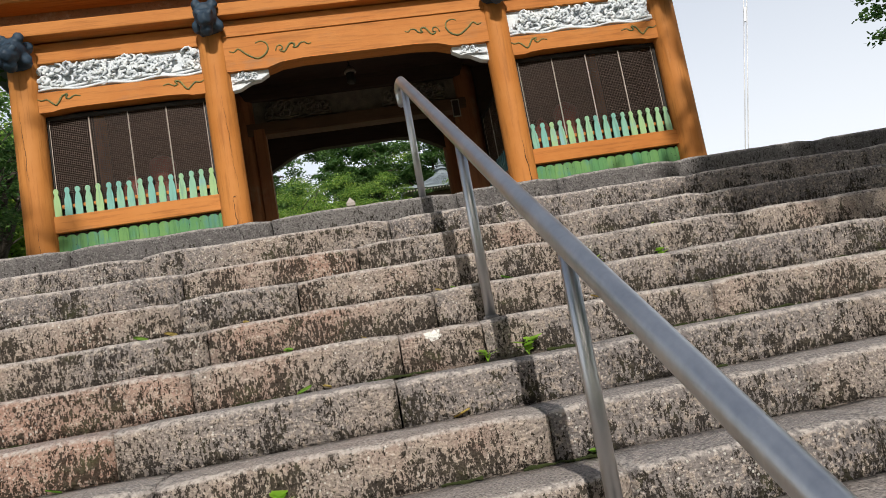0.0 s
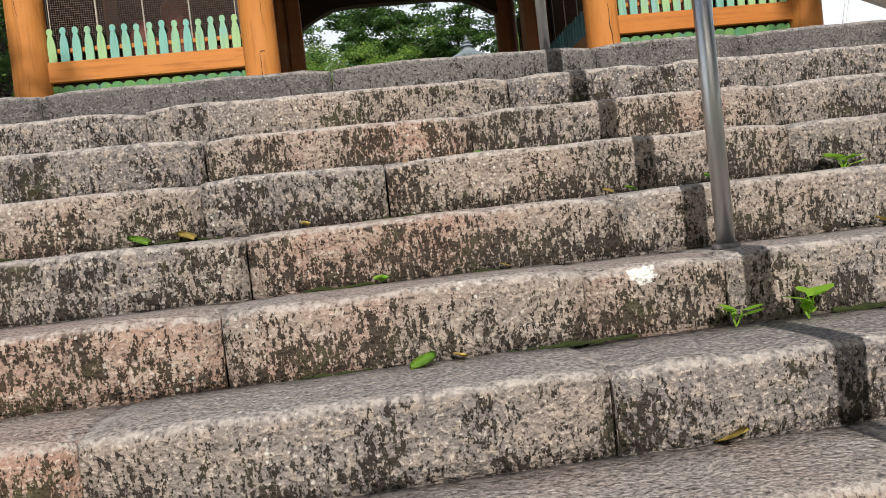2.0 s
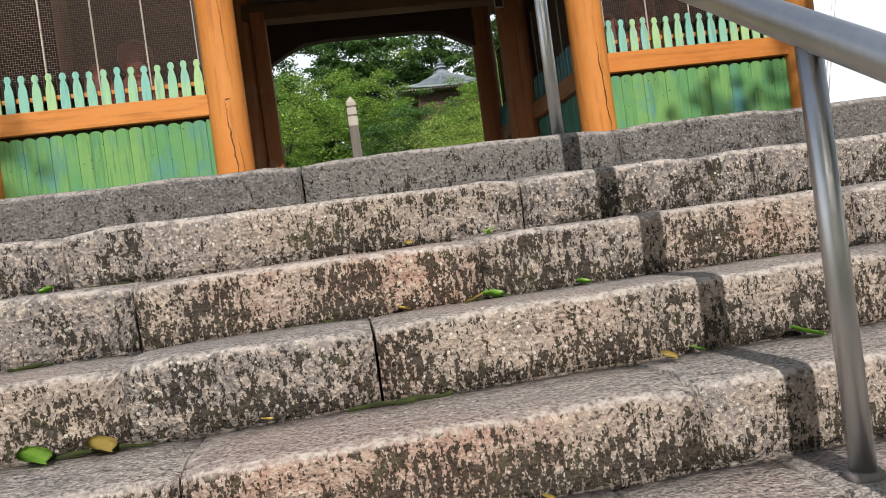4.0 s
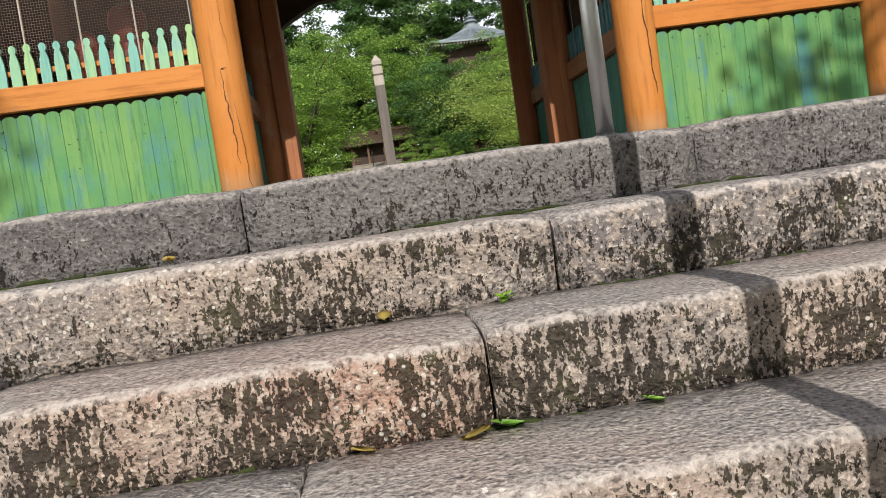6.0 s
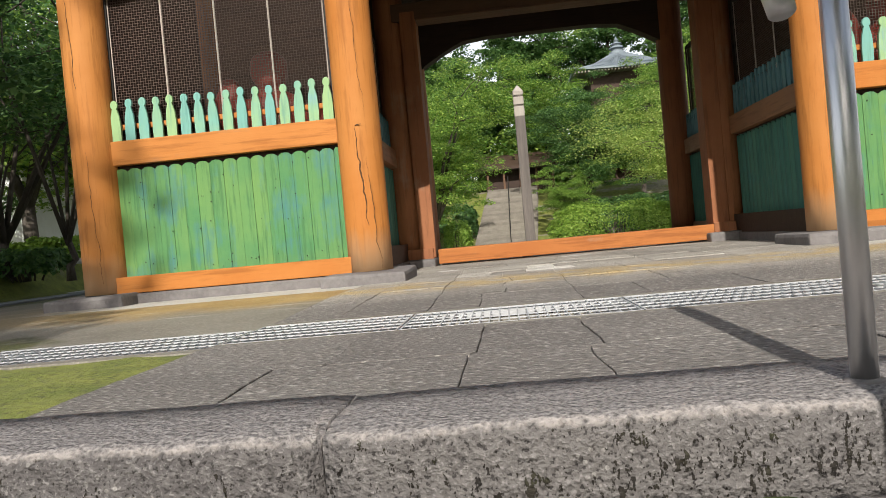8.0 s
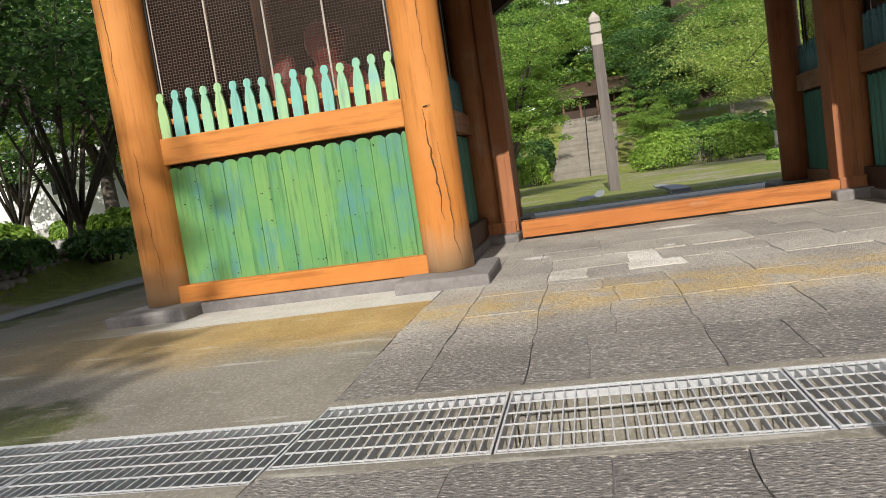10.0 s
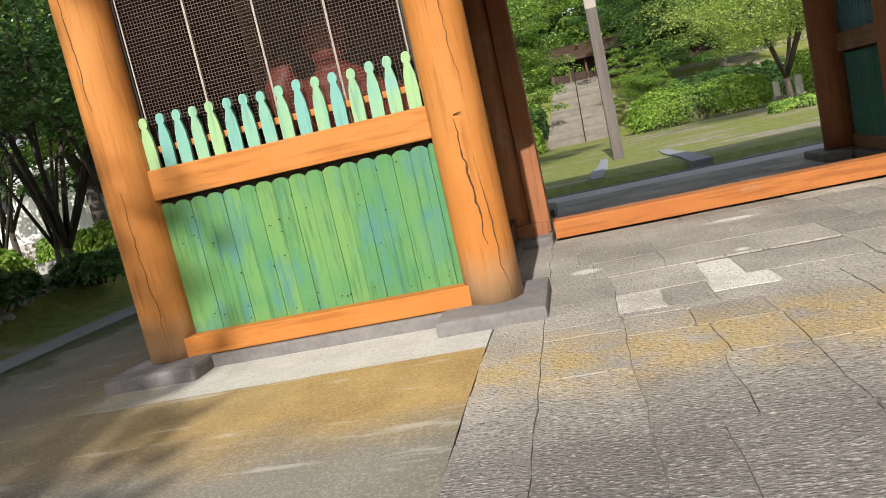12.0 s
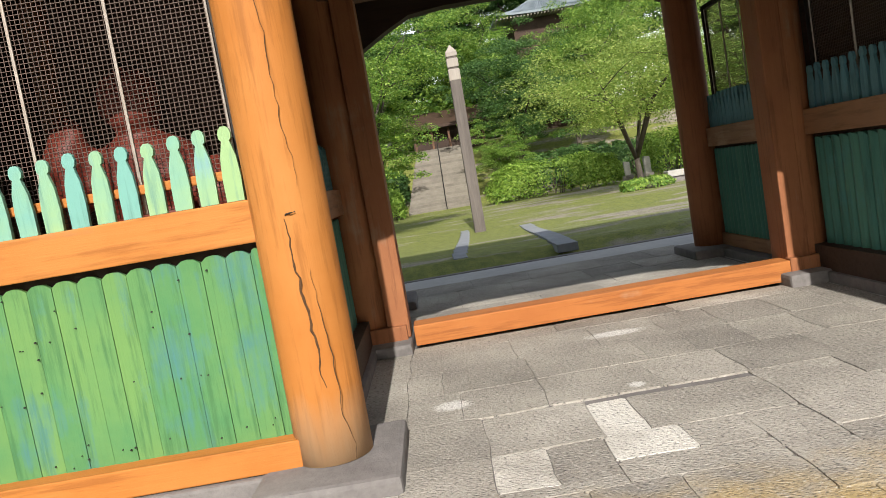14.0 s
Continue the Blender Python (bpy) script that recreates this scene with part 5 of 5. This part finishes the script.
part("roof", bm, M_ROOF, hall, "ribbed blue-grey metal roof")
for i in range(25):
    u = -1 + 2 * i / 24
    for start, end in (((HX + u * HW, HY - HW - 0.01, HZ + 0.2), (HX + u * 0.7, HY - 0.7, HZ + 1.9)), ((HX - HW - 0.01, HY + u * HW, HZ + 0.2), (HX - 0.7, HY + u * 0.7, HZ + 1.9))):
        a, b = Vector(start), Vector(end)
        sag = a.lerp(b, 0.5) - Vector((0, 0, 0.26))
        part("roof_rib", tube([a, sag, b], 0.035, 4), M_ROOF, hall)
for i in range(32):
    x = HX - HW + 0.15 + i * (2 * HW - 0.3) / 31
    part("rafter", box((x - 0.055, HY - HW + 0.12, HZ - 0.14), (x + 0.055, HY - HW + 1.6, HZ - 0.01)), M_PALEWOOD, hall)
part("body", box((HX - 2.9, HY - 2.9, 2.0), (HX + 2.9, HY + 2.9, HZ - 0.1)), M_DARK, hall)
for z0, w0, w1, h in ((1.95, 0.75, 0.7, 0.25), (2.2, 0.5, 0.5, 0.3), (2.5, 0.72, 0.55, 0.16), (2.66, 0.36, 0.36, 0.22), (2.88, 0.52, 0.3, 0.14), (3.02, 0.16, 0.12, 0.2), (3.22, 0.2, 0.02, 0.35)):
    tier = bmesh.new()
    bmesh.ops.create_cone(tier, cap_ends=True, segments=8, radius1=w0, radius2=w1, depth=h, matrix=Matrix.Translation((HX, HY, HZ + z0 + h / 2)))
    part("finial_tier", tier, M_ROOF, hall)

# ---------------------------------------------------------------- white house and terrace beyond the trees
def white_house(x0, x1, y0, y1, z1, label):
    h = thing("white_house", ((x0 + x1) / 2, (y0 + y1) / 2, 0.6), label, "house")
    part("wall", box((x0, y0, 0.3), (x1, y1, z1)), M_PLASTER, h)
    part("plinth", box((x0 - 0.05, y0 - 0.05, 0.2), (x1 + 0.05, y1, 1.1), 0.02), M_BLOCK, h)
    ym = (y0 + y1) / 2
    part("roof", extrude_outline([(y0 - 0.7, z1 - 0.1), (y0 - 0.7, z1 + 0.08), (ym, z1 + 1.7), (y1 + 0.7, z1 + 0.08), (y1 + 0.7, z1 - 0.1)], lambda a, b, d: (x0 - 0.6 + d, a, b), x1 - x0 + 1.2), M_ROOF, h)
    x = x0 + 0.5
    while x < x1 - 1.2:
        w = part("window", box((x, y0 - 0.05, 2.1), (x + 1.0, y0 + 0.05, 3.2), 0.01), M_PLASTER, h)
        part("pane", box((x + 0.07, y0 - 0.07, 2.17), (x + 0.93, y0 - 0.04, 3.13)), M_GLASSD, w)
        x += 1.7


white_house(-20.5, -16.2, 16.4, 20.0, 4.2, "white plastered house with dark windows beyond the trees")
white_house(-27.0, -21.5, 10.6, 14.0, 3.6, "low white house on a block stone plinth")
side_c, side_s = [], []
for i in range(260):
    x, y = wood_rng.uniform(-46, -18), wood_rng.uniform(14, 44)
    side_c.append((x - 4, y + 6, 1.5 + wood_rng.uniform(0, 9.0)))
    side_s.append(wood_rng.uniform(1.2, 2.4))
side_me = leaf_mesh("side_woods", side_c, side_s, 120, 0.38, 93, 0.5)
side_me.materials.append(L_DARK)
tagged(new("side_woods", side_me), "dense dark trees behind the white houses", "woods", kind="stuff")
for i, (x, y, z, sx, sy, sz) in enumerate(((-12.0, 6.6, 0.55, 0.55, 0.3, 0.32), (-11.0, 7.8, 0.55, 0.6, 0.3, 0.3), (-13.2, 5.6, 0.55, 0.6, 0.35, 0.3), (-14.4, 4.5, 0.55, 0.7, 0.3, 0.34), (-15.8, 3.4, 0.55, 0.6, 0.35, 0.3), (-10.0, 9.0, 0.5, 0.6, 0.3, 0.3))):
    tagged(link("terrace_block", wobble(box((x - sx, y - sy, z - 0.4), (x + sx, y + sy, z + sz * 0.5), 0.04), 0.05, 2.0, i), M_BLOCK), "squared pale stone block edging the terrace", "stone", "stones edging the terrace")
for i, (x, y, h) in enumerate(((-10.1, 3.0, 5.0), (-10.6, 6.9, 5.5), (-12.9, 8.3, 6.0), (-8.0, 5.2, 4.6))):
    tree("slender_tree", (x, y, 0.35), h, 2.2, 101 + i, L_DARK, "slender dark tree with crooked thin stems", 0.055, 26, 120, 0.09, 0.12, 0.45)

for i, (x, y, h) in enumerate(((-12.3, 13.8, 5.5), (-16.6, 13.0, 5.5))):
    tree("slender_tree", (x, y, 0.45), h, 2.6, 111 + i, L_DARK if i % 2 else L_MAPLE, "young green tree in front of the white houses", 0.09, 75, 120, 0.13, 0.2, 0.34)
for i, (x, y) in enumerate(((-17.5, 10.5), (-20.5, 9.0), (-15.0, 9.2), (-13.0, 11.0))):
    hedge("azalea_hedge", (x, y, 0.45), (1.3, 0.7, 0.8), 191 + i, L_HEDGE, "clipped bright azalea hedge on the terrace", 3500, 0.07)

# rubble retaining wall
rub = thing("rubble_wall", (-9.2, 2, 0), "low dry rubble retaining wall of rounded stones", "wall", kind="structure")
r = random.Random(31)
for row in range(4):
    y = -5.5
    while y < 7.5:
        s = r.uniform(0.16, 0.3)
        x = -8.75 - 0.12 * (y + 0.5) * 1.0 - row * 0.05
        bm = bmesh.new()
        bmesh.ops.create_icosphere(bm, subdivisions=2, radius=1, matrix=Matrix.Translation((x, y, 0.05 + row * 0.155)) @ Matrix.Diagonal((0.16, s * 0.56, 0.1, 1)))
        wobble(bm, 0.05, 5.0, y + row)
        part("rubble_stone", bm, M_ROCK, rub, smooth=True)
        y += s * 0.98

# ---------------------------------------------------------------- small things on the far lawn and slope
shed = thing("small_hall", (0.8, 52.5, ground_z(0.8, 52.5)), "small dark timber hall at the head of the far steps", "building")
part("body", box((-1.8, 51.6, 2.5), (3.4, 55, 5.4)), M_DARK, shed)
part("roof", extrude_outline([(50.4, 5.2), (50.4, 5.4), (53.3, 6.6), (56.2, 5.4), (56.2, 5.2)], lambda a, b, d: (-2.6 + d, a, b), 6.8), M_DARK, shed)
for i in range(5):
    part("post", box((-1.7 + i * 1.25, 50.9, 3.0), (-1.55 + i * 1.25, 51.05, 5.25)), M_LINTEL, shed)


def monument(x, y, z, seed):
    """Rough upright memorial stone on a stacked base."""
    r_ = random.Random(seed)
    t = thing("stone_monument", (x, y, z), "rough grey memorial stone on a stacked stone base", "monument", "memorial stones on the lawn")
    for i in range(3):
        w = 0.42 - 0.09 * i
        part("base_stone", wobble(box((x - w, y - w * 0.7, z - 0.15 + 0.22 * i), (x + w, y + w * 0.7, z + 0.09 + 0.22 * i), 0.04), 0.05, 3.0, seed + i), M_ROCK, t, smooth=True)
    part("upright_stone", wobble(box((x - 0.16, y - 0.12, z + 0.5), (x + 0.16, y + 0.12, z + 1.15 + r_.uniform(0, 0.3)), 0.05), 0.05, 4.0, seed), M_BLOCK, t, smooth=True)


monument(8.7, 33.4, ground_z(8.7, 33.4), 3)
monument(9.6, 33.0, ground_z(9.6, 33.0), 5)
bz = ground_z(10.8, 31)
bench = thing("stone_bench", (10.8, 31, bz), "low pale stone slab bench with an upright block", "bench")
part("slab", box((9.8, 30.6, bz + 0.22), (12.0, 31.3, bz + 0.5), 0.03), M_BLOCK, bench)
part("support", box((10.0, 30.7, bz - 0.1), (11.8, 31.2, bz + 0.22), 0.02), M_BASE, bench)
part("upright_block", box((10.75, 30.8, bz + 0.5), (11.25, 31.1, bz + 1.05), 0.03), M_BLOCK, bench)
garden_hedge("shrub", 8.2, 28.8, (1.3, 0.8, 0.55), 181, L_MAPLE, "low loose green shrub at the foot of the maple", 3000, 0.07)


# ---------------------------------------------------------------- path slabs
path = thing("stone_path", (0, 0, 0), "paved path of irregular dressed stone slabs leading through the gate", "path", kind="structure")
pr = random.Random(77)


def slab_piece(x0, x1, y0, y1, dz, material=M_SLAB):
    """One dressed slab: an outline a little wavy along its joints, worn corners, eased upper edge."""
    cut = min(0.022, (x1 - x0) * 0.1, (y1 - y0) * 0.1) * pr.uniform(0.4, 1.2)
    outline = []
    corners = ((x0, y0, 1, 0), (x1, y0, 0, 1), (x1, y1, -1, 0), (x0, y1, 0, -1))
    for k, (a, b, da, db) in enumerate(corners):
        a2, b2 = corners[(k + 1) % 4][:2]
        length = abs(a2 - a) + abs(b2 - b)
        n = max(2, int(length / 0.11))
        for i in range(n + 1):
            u = cut + (length - 2 * cut) * i / n
            outline.append((a + da * u, b + db * u))
    cx, cy = (x0 + x1) / 2, (y0 + y1) / 2

    def wavy(a, b, g):
        v = noise.noise_vector(Vector((a * 3.1, b * 3.1, 5.0))) * 0.02 + noise.noise_vector(Vector((a * 11, b * 11, 2.0))) * 0.007
        return a + v.x + math.copysign(g, cx - a), b + v.y + math.copysign(g, cy - b)
    tilt_x, tilt_y = pr.uniform(-0.004, 0.004), pr.uniform(-0.004, 0.004)
    bm = bmesh.new()
    lift = [(floor_z(b) + dz + (a - cx) * tilt_x + (b - cy) * tilt_y) for a, b in outline]
    top = [bm.verts.new((*wavy(a, b, 0.0045), h)) for (a, b), h in zip(outline, lift)]
    low = [bm.verts.new((*wavy(a, b, 0.002), h - 0.0016)) for (a, b), h in zip(outline, lift)]
    bot = [bm.verts.new((*wavy(a, b, 0.002), -0.17)) for a, b in outline]
    bm.faces.new(top)
    m = len(outline)
    for u, v in ((low, top), (bot, low)):
        for k in range(m):
            bm.faces.new((u[k], u[(k + 1) % m], v[(k + 1) % m], v[k]))
    return part("slab", bm, material, path)


def slab_band(y0, y1, joints, drop=0.0):
    for a, b in zip(joints, joints[1:]):
        slab_piece(a, b, y0, y1, drop + pr.uniform(-0.003, 0.002))


def slab_rows(y0, y1, x0, x1, row_range, col_range):
    y = y0
    while y < y1 - 0.05:
        h = pr.uniform(*row_range)
        if y1 - (y + h) < 0.22:
            h = y1 - y
        x = x0
        while x < x1 - 0.01:
            w = pr.uniform(*col_range)
            if x1 - (x + w) < 0.25:
                w = x1 - x
            slab_piece(x, x + w, y, y + h, pr.uniform(-0.002, 0.0015))
            x += w
        y += h


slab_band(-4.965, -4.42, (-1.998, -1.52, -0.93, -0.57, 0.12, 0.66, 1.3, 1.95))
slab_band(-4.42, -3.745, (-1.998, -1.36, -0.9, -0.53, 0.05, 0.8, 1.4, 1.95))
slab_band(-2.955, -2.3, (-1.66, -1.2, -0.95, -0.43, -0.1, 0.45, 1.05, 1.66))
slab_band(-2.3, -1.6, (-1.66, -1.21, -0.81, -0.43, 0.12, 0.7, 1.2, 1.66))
# the row with the ochre stain, then the small slabs in front of the passage, three of them pale
slab_piece(-1.66, -1.21, -1.6, -0.96, 0.0)
slab_band(-1.6, -1.1, (-1.21, -0.77, -0.42, 0.2, 0.8, 1.66))
PALE_SLABS = ((-1.2, -0.63), (-0.63, -0.49), (-0.61, -0.17))
for x0, x1, y0, y1 in ((-1.66, -1.21, -0.96, -0.73), (-1.66, -1.2, -0.73, -0.2), (-1.66, -1.2, -0.2, 0.46), (-1.21, -0.83, -1.1, -0.74), (-1.2, -0.63, -0.74, -0.63),
                       (-1.2, -0.93, -0.63, -0.18), (-0.93, -0.63, -0.63, -0.18), (-0.83, -0.43, -1.1, -0.74), (-0.43, 0.08, -1.1, -0.74), (-0.63, 0.08, -0.74, -0.49),
                       (-0.63, -0.24, -0.49, -0.17), (-0.24, 0.08, -0.49, -0.17), (0.08, 0.4, -0.62, -0.17), (0.08, 0.4, -1.1, -0.62), (0.4, 0.95, -1.1, -0.5), (0.95, 1.66, -1.1, -0.45),
                       (0.4, 0.95, -0.5, 0.1), (0.95, 1.66, -0.45, 0.1), (-0.61, -0.375, -0.17, 0.37), (-0.375, 0.4, -0.17, 0.37), (-1.2, -0.61, -0.18, 0.42),
                       (0.4, 0.9, 0.1, 0.48), (0.9, 1.66, 0.1, 0.48)):
    slab_piece(x0, x1, y0, y1, pr.uniform(-0.003, 0.002), M_SLAB_PALE if (x0, y0) in PALE_SLABS else M_SLAB)
slab_band(0.46, 1.05, (-1.66, -1.3, -0.79, -0.1, 0.42, 1.0, 1.66))
slab_band(1.05, 1.65, (-1.66, -1.42, -0.79, 0.0, 0.35, 0.75, 1.2, 1.66))
slab_band(1.65, 2.3, (-1.66, -0.84, -0.2, 0.32, 0.77, 1.25, 1.66))
slab_band(2.3, 2.62, (-1.66, -0.4, 0.6, 1.66))
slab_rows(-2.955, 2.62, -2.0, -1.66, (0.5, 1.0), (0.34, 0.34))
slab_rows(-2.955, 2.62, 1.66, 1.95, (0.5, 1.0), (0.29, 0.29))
slab_rows(2.95, 6.28, -1.9, 1.9, (0.5, 0.8), (0.6, 1.0))


# ---------------------------------------------------------------- drain gratings
def grating(x0, x1, y0, y1):
    g = -0.028
    t = thing("drain_grating", ((x0 + x1) / 2, y0, 0), "galvanised steel bar grating over the drain", "grating", "gratings along the drain")
    for a in (y0, y1 - 0.008):
        part("side_bar", box((x0, a, g - 0.04), (x1, a + 0.008, g + 0.002)), M_GALV, t)
    for a in (x0, x1 - 0.008):
        part("end_bar", box((a, y0 + 0.008, g - 0.04), (a + 0.008, y1 - 0.008, g + 0.002)), M_GALV, t)
    n = int((x1 - x0) / 0.04)
    for i in range(1, n):
        x = x0 + (x1 - x0) * i / n
        part("cross_bar", box((x - 0.0025, y0 + 0.008, g - 0.03), (x + 0.0025, y1 - 0.008, g + 0.001)), M_GALV, t)
    for i in range(1, 7):
        y = y0 + 0.03 + (y1 - y0 - 0.05) * (i - 1) / 5
        part("bearing_bar", box((x0 + 0.008, y - 0.002, g - 0.004), (x1 - 0.008, y + 0.002, g + 0.0015)), M_GALV, t)


edges = [-1.998, -1.25, -0.27, 0.7, 1.67, 2.64, 3.61, 4.58]
for a, b in zip(edges, edges[1:]):
    grating(a + 0.004, b - 0.004, -3.66, -3.04)
for i in range(5):
    grating(-3.0 - i + 0.004, -2.0 - i - 0.004, -3.77, -3.185)


# ---------------------------------------------------------------- weeds, fallen leaves, lichen on the steps
def fallen_leaf(x, y, z, size, turn, material, label):
    bm = bmesh.new()
    m = Matrix.Translation((x, y, z + 0.012)) @ Matrix.Rotation(turn, 4, "Z") @ Matrix.Rotation(0.35, 4, "Y")
    n = 7
    rows_ = []
    for i in range(n):
        u = i / (n - 1)
        w = 0.42 * math.sin(math.pi * min(1, u * 0.97 + 0.02)) ** 0.8
        rows_.append([bm.verts.new(m @ Vector(((u - 0.5) * size, s * w * size, (0.1 * abs(s) + 0.12 * (u - 0.5) ** 2) * size))) for s in (-1, 0, 1)])
    for a, b in zip(rows_, rows_[1:]):
        for j in range(2):
            bm.faces.new((a[j], b[j], b[j + 1], a[j + 1]))
    bmesh.ops.solidify(bm, geom=bm.faces, thickness=0.0008)
    return tagged(link("fallen_leaf", bm, material, True), label, "leaf", "fallen leaves on the steps")


GREEN_LEAF, YELLOW_LEAF = "fresh green fallen leaf on a stone step", "yellowed fallen leaf on a stone step"
L_YELLOW = mat("yellow_leaf", [(0.3, (0.38, 0.26, 0.06)), (0.7, (0.5, 0.4, 0.12))], 20, rough=0.5)
L_GREEN = mat("green_leaf", [(0.3, (0.1, 0.26, 0.03)), (0.55, (0.2, 0.38, 0.05)), (0.75, (0.45, 0.4, 0.12))], 14, rough=0.4)
for x, y, k, s, yellow in ((-0.43, -5.93, 3, 0.07, 0), (-0.7, -5.93, 3, 0.1, 0), (-0.76, -5.95, 3, 0.07, 1), (-0.96, -5.93, 3, 0.06, 1), (-2.0, -5.62, 2, 0.07, 0), (-1.84, -6.25, 4, 0.11, 0), (-1.7, -6.24, 4, 0.1, 1),
                           (-1.33, -6.25, 4, 0.05, 1), (-0.26, -6.24, 4, 0.06, 0), (-0.35, -6.27, 4, 0.06, 1), (0.03, -6.26, 4, 0.11, 0), (-1.05, -6.91, 6, 0.1, 0), (-0.96, -6.88, 6, 0.06, 1), (-1.12, -6.56, 5, 0.07, 0),
                           (0.36, -6.61, 5, 0.08, 1), (-0.77, -6.56, 5, 0.04, 1), (-1.95, -7.19, 7, 0.07, 0), (-0.06, -7.5, 8, 0.09, 0), (-0.46, -7.19, 7, 0.09, 1), (-1.4, -5.3, 1, 0.05, 1), (-0.89, -5.61, 2, 0.05, 1)):
    fallen_leaf(x + 0.05, y, -RISE * k, s * 0.8, rs.uniform(0, 6.28), L_YELLOW if yellow else L_GREEN, YELLOW_LEAF if yellow else GREEN_LEAF)


def weed(x, y, z, size, seed):
    r = random.Random(seed)
    t = thing("weed", (x, y, z), "small bright green weed growing from a step joint", "weed", "weeds on the steps")
    for i in range(9):
        a, out, up = r.uniform(0, 6.28), size * r.uniform(0.2, 0.6), size * r.uniform(0.2, 0.7)
        p = Vector((x + math.cos(a) * out, y + math.sin(a) * out * 0.6 - 0.01, z + up))
        d = Vector((math.cos(a), math.sin(a), 0.25))
        s = Vector((-math.sin(a), math.cos(a), 0.1))
        bm = bmesh.new()
        w = size * r.uniform(0.28, 0.42)
        bm.faces.new([bm.verts.new(p - d * w), bm.verts.new(p - d * w * 0.2 + s * w * 0.62), bm.verts.new(p + d * w * 0.5 + s * w * 0.5), bm.verts.new(p + d * w), bm.verts.new(p + d * w * 0.5 - s * w * 0.5), bm.verts.new(p - d * w * 0.2 - s * w * 0.62)])
        bmesh.ops.solidify(bm, geom=bm.faces, thickness=0.0008)
        part("leaf", bm, L_FRESH, t)
        part("stem", tube([(x, y, z - 0.005), (x + (p.x - x) * 0.4, y + (p.y - y) * 0.4, z + up * 0.7), p - d * w], 0.0015, 4), L_FRESH, t)


for i, (x, y, k, s) in enumerate(((-0.26, -6.88, 6, 0.07), (-0.08, -6.9, 6, 0.1), (0.5, -6.25, 4, 0.09), (-1.13, -7.5, 8, 0.13), (-0.62, -5.62, 2, 0.035), (0.9, -6.25, 4, 0.06), (1.0, -5.95, 3, 0.05))):
    weed(x + 0.04, y, -RISE * k, s, i)

# moss in the angles between treads and risers
mr = random.Random(17)
for k in range(1, 9):
    x = -2.6
    while x < 2.6:
        ln = mr.uniform(0.06, 0.3)
        if mr.random() < 0.5:
            n = int(ln / 0.03) + 2
            yb, zt = STEP_Y - RUN * (k - 1) - 0.004, -RISE * k
            pts = [(x + ln * i / n, yb + mr.uniform(-0.004, 0.004), zt + mr.uniform(-0.003, 0.003)) for i in range(n + 1)]
            part("moss_line", wobble(tube(pts, [mr.uniform(0.003, 0.009) for _ in pts], 6), 0.006, 40.0), M_MOSS, stairs)
        x += ln + mr.uniform(0.0, 0.3)
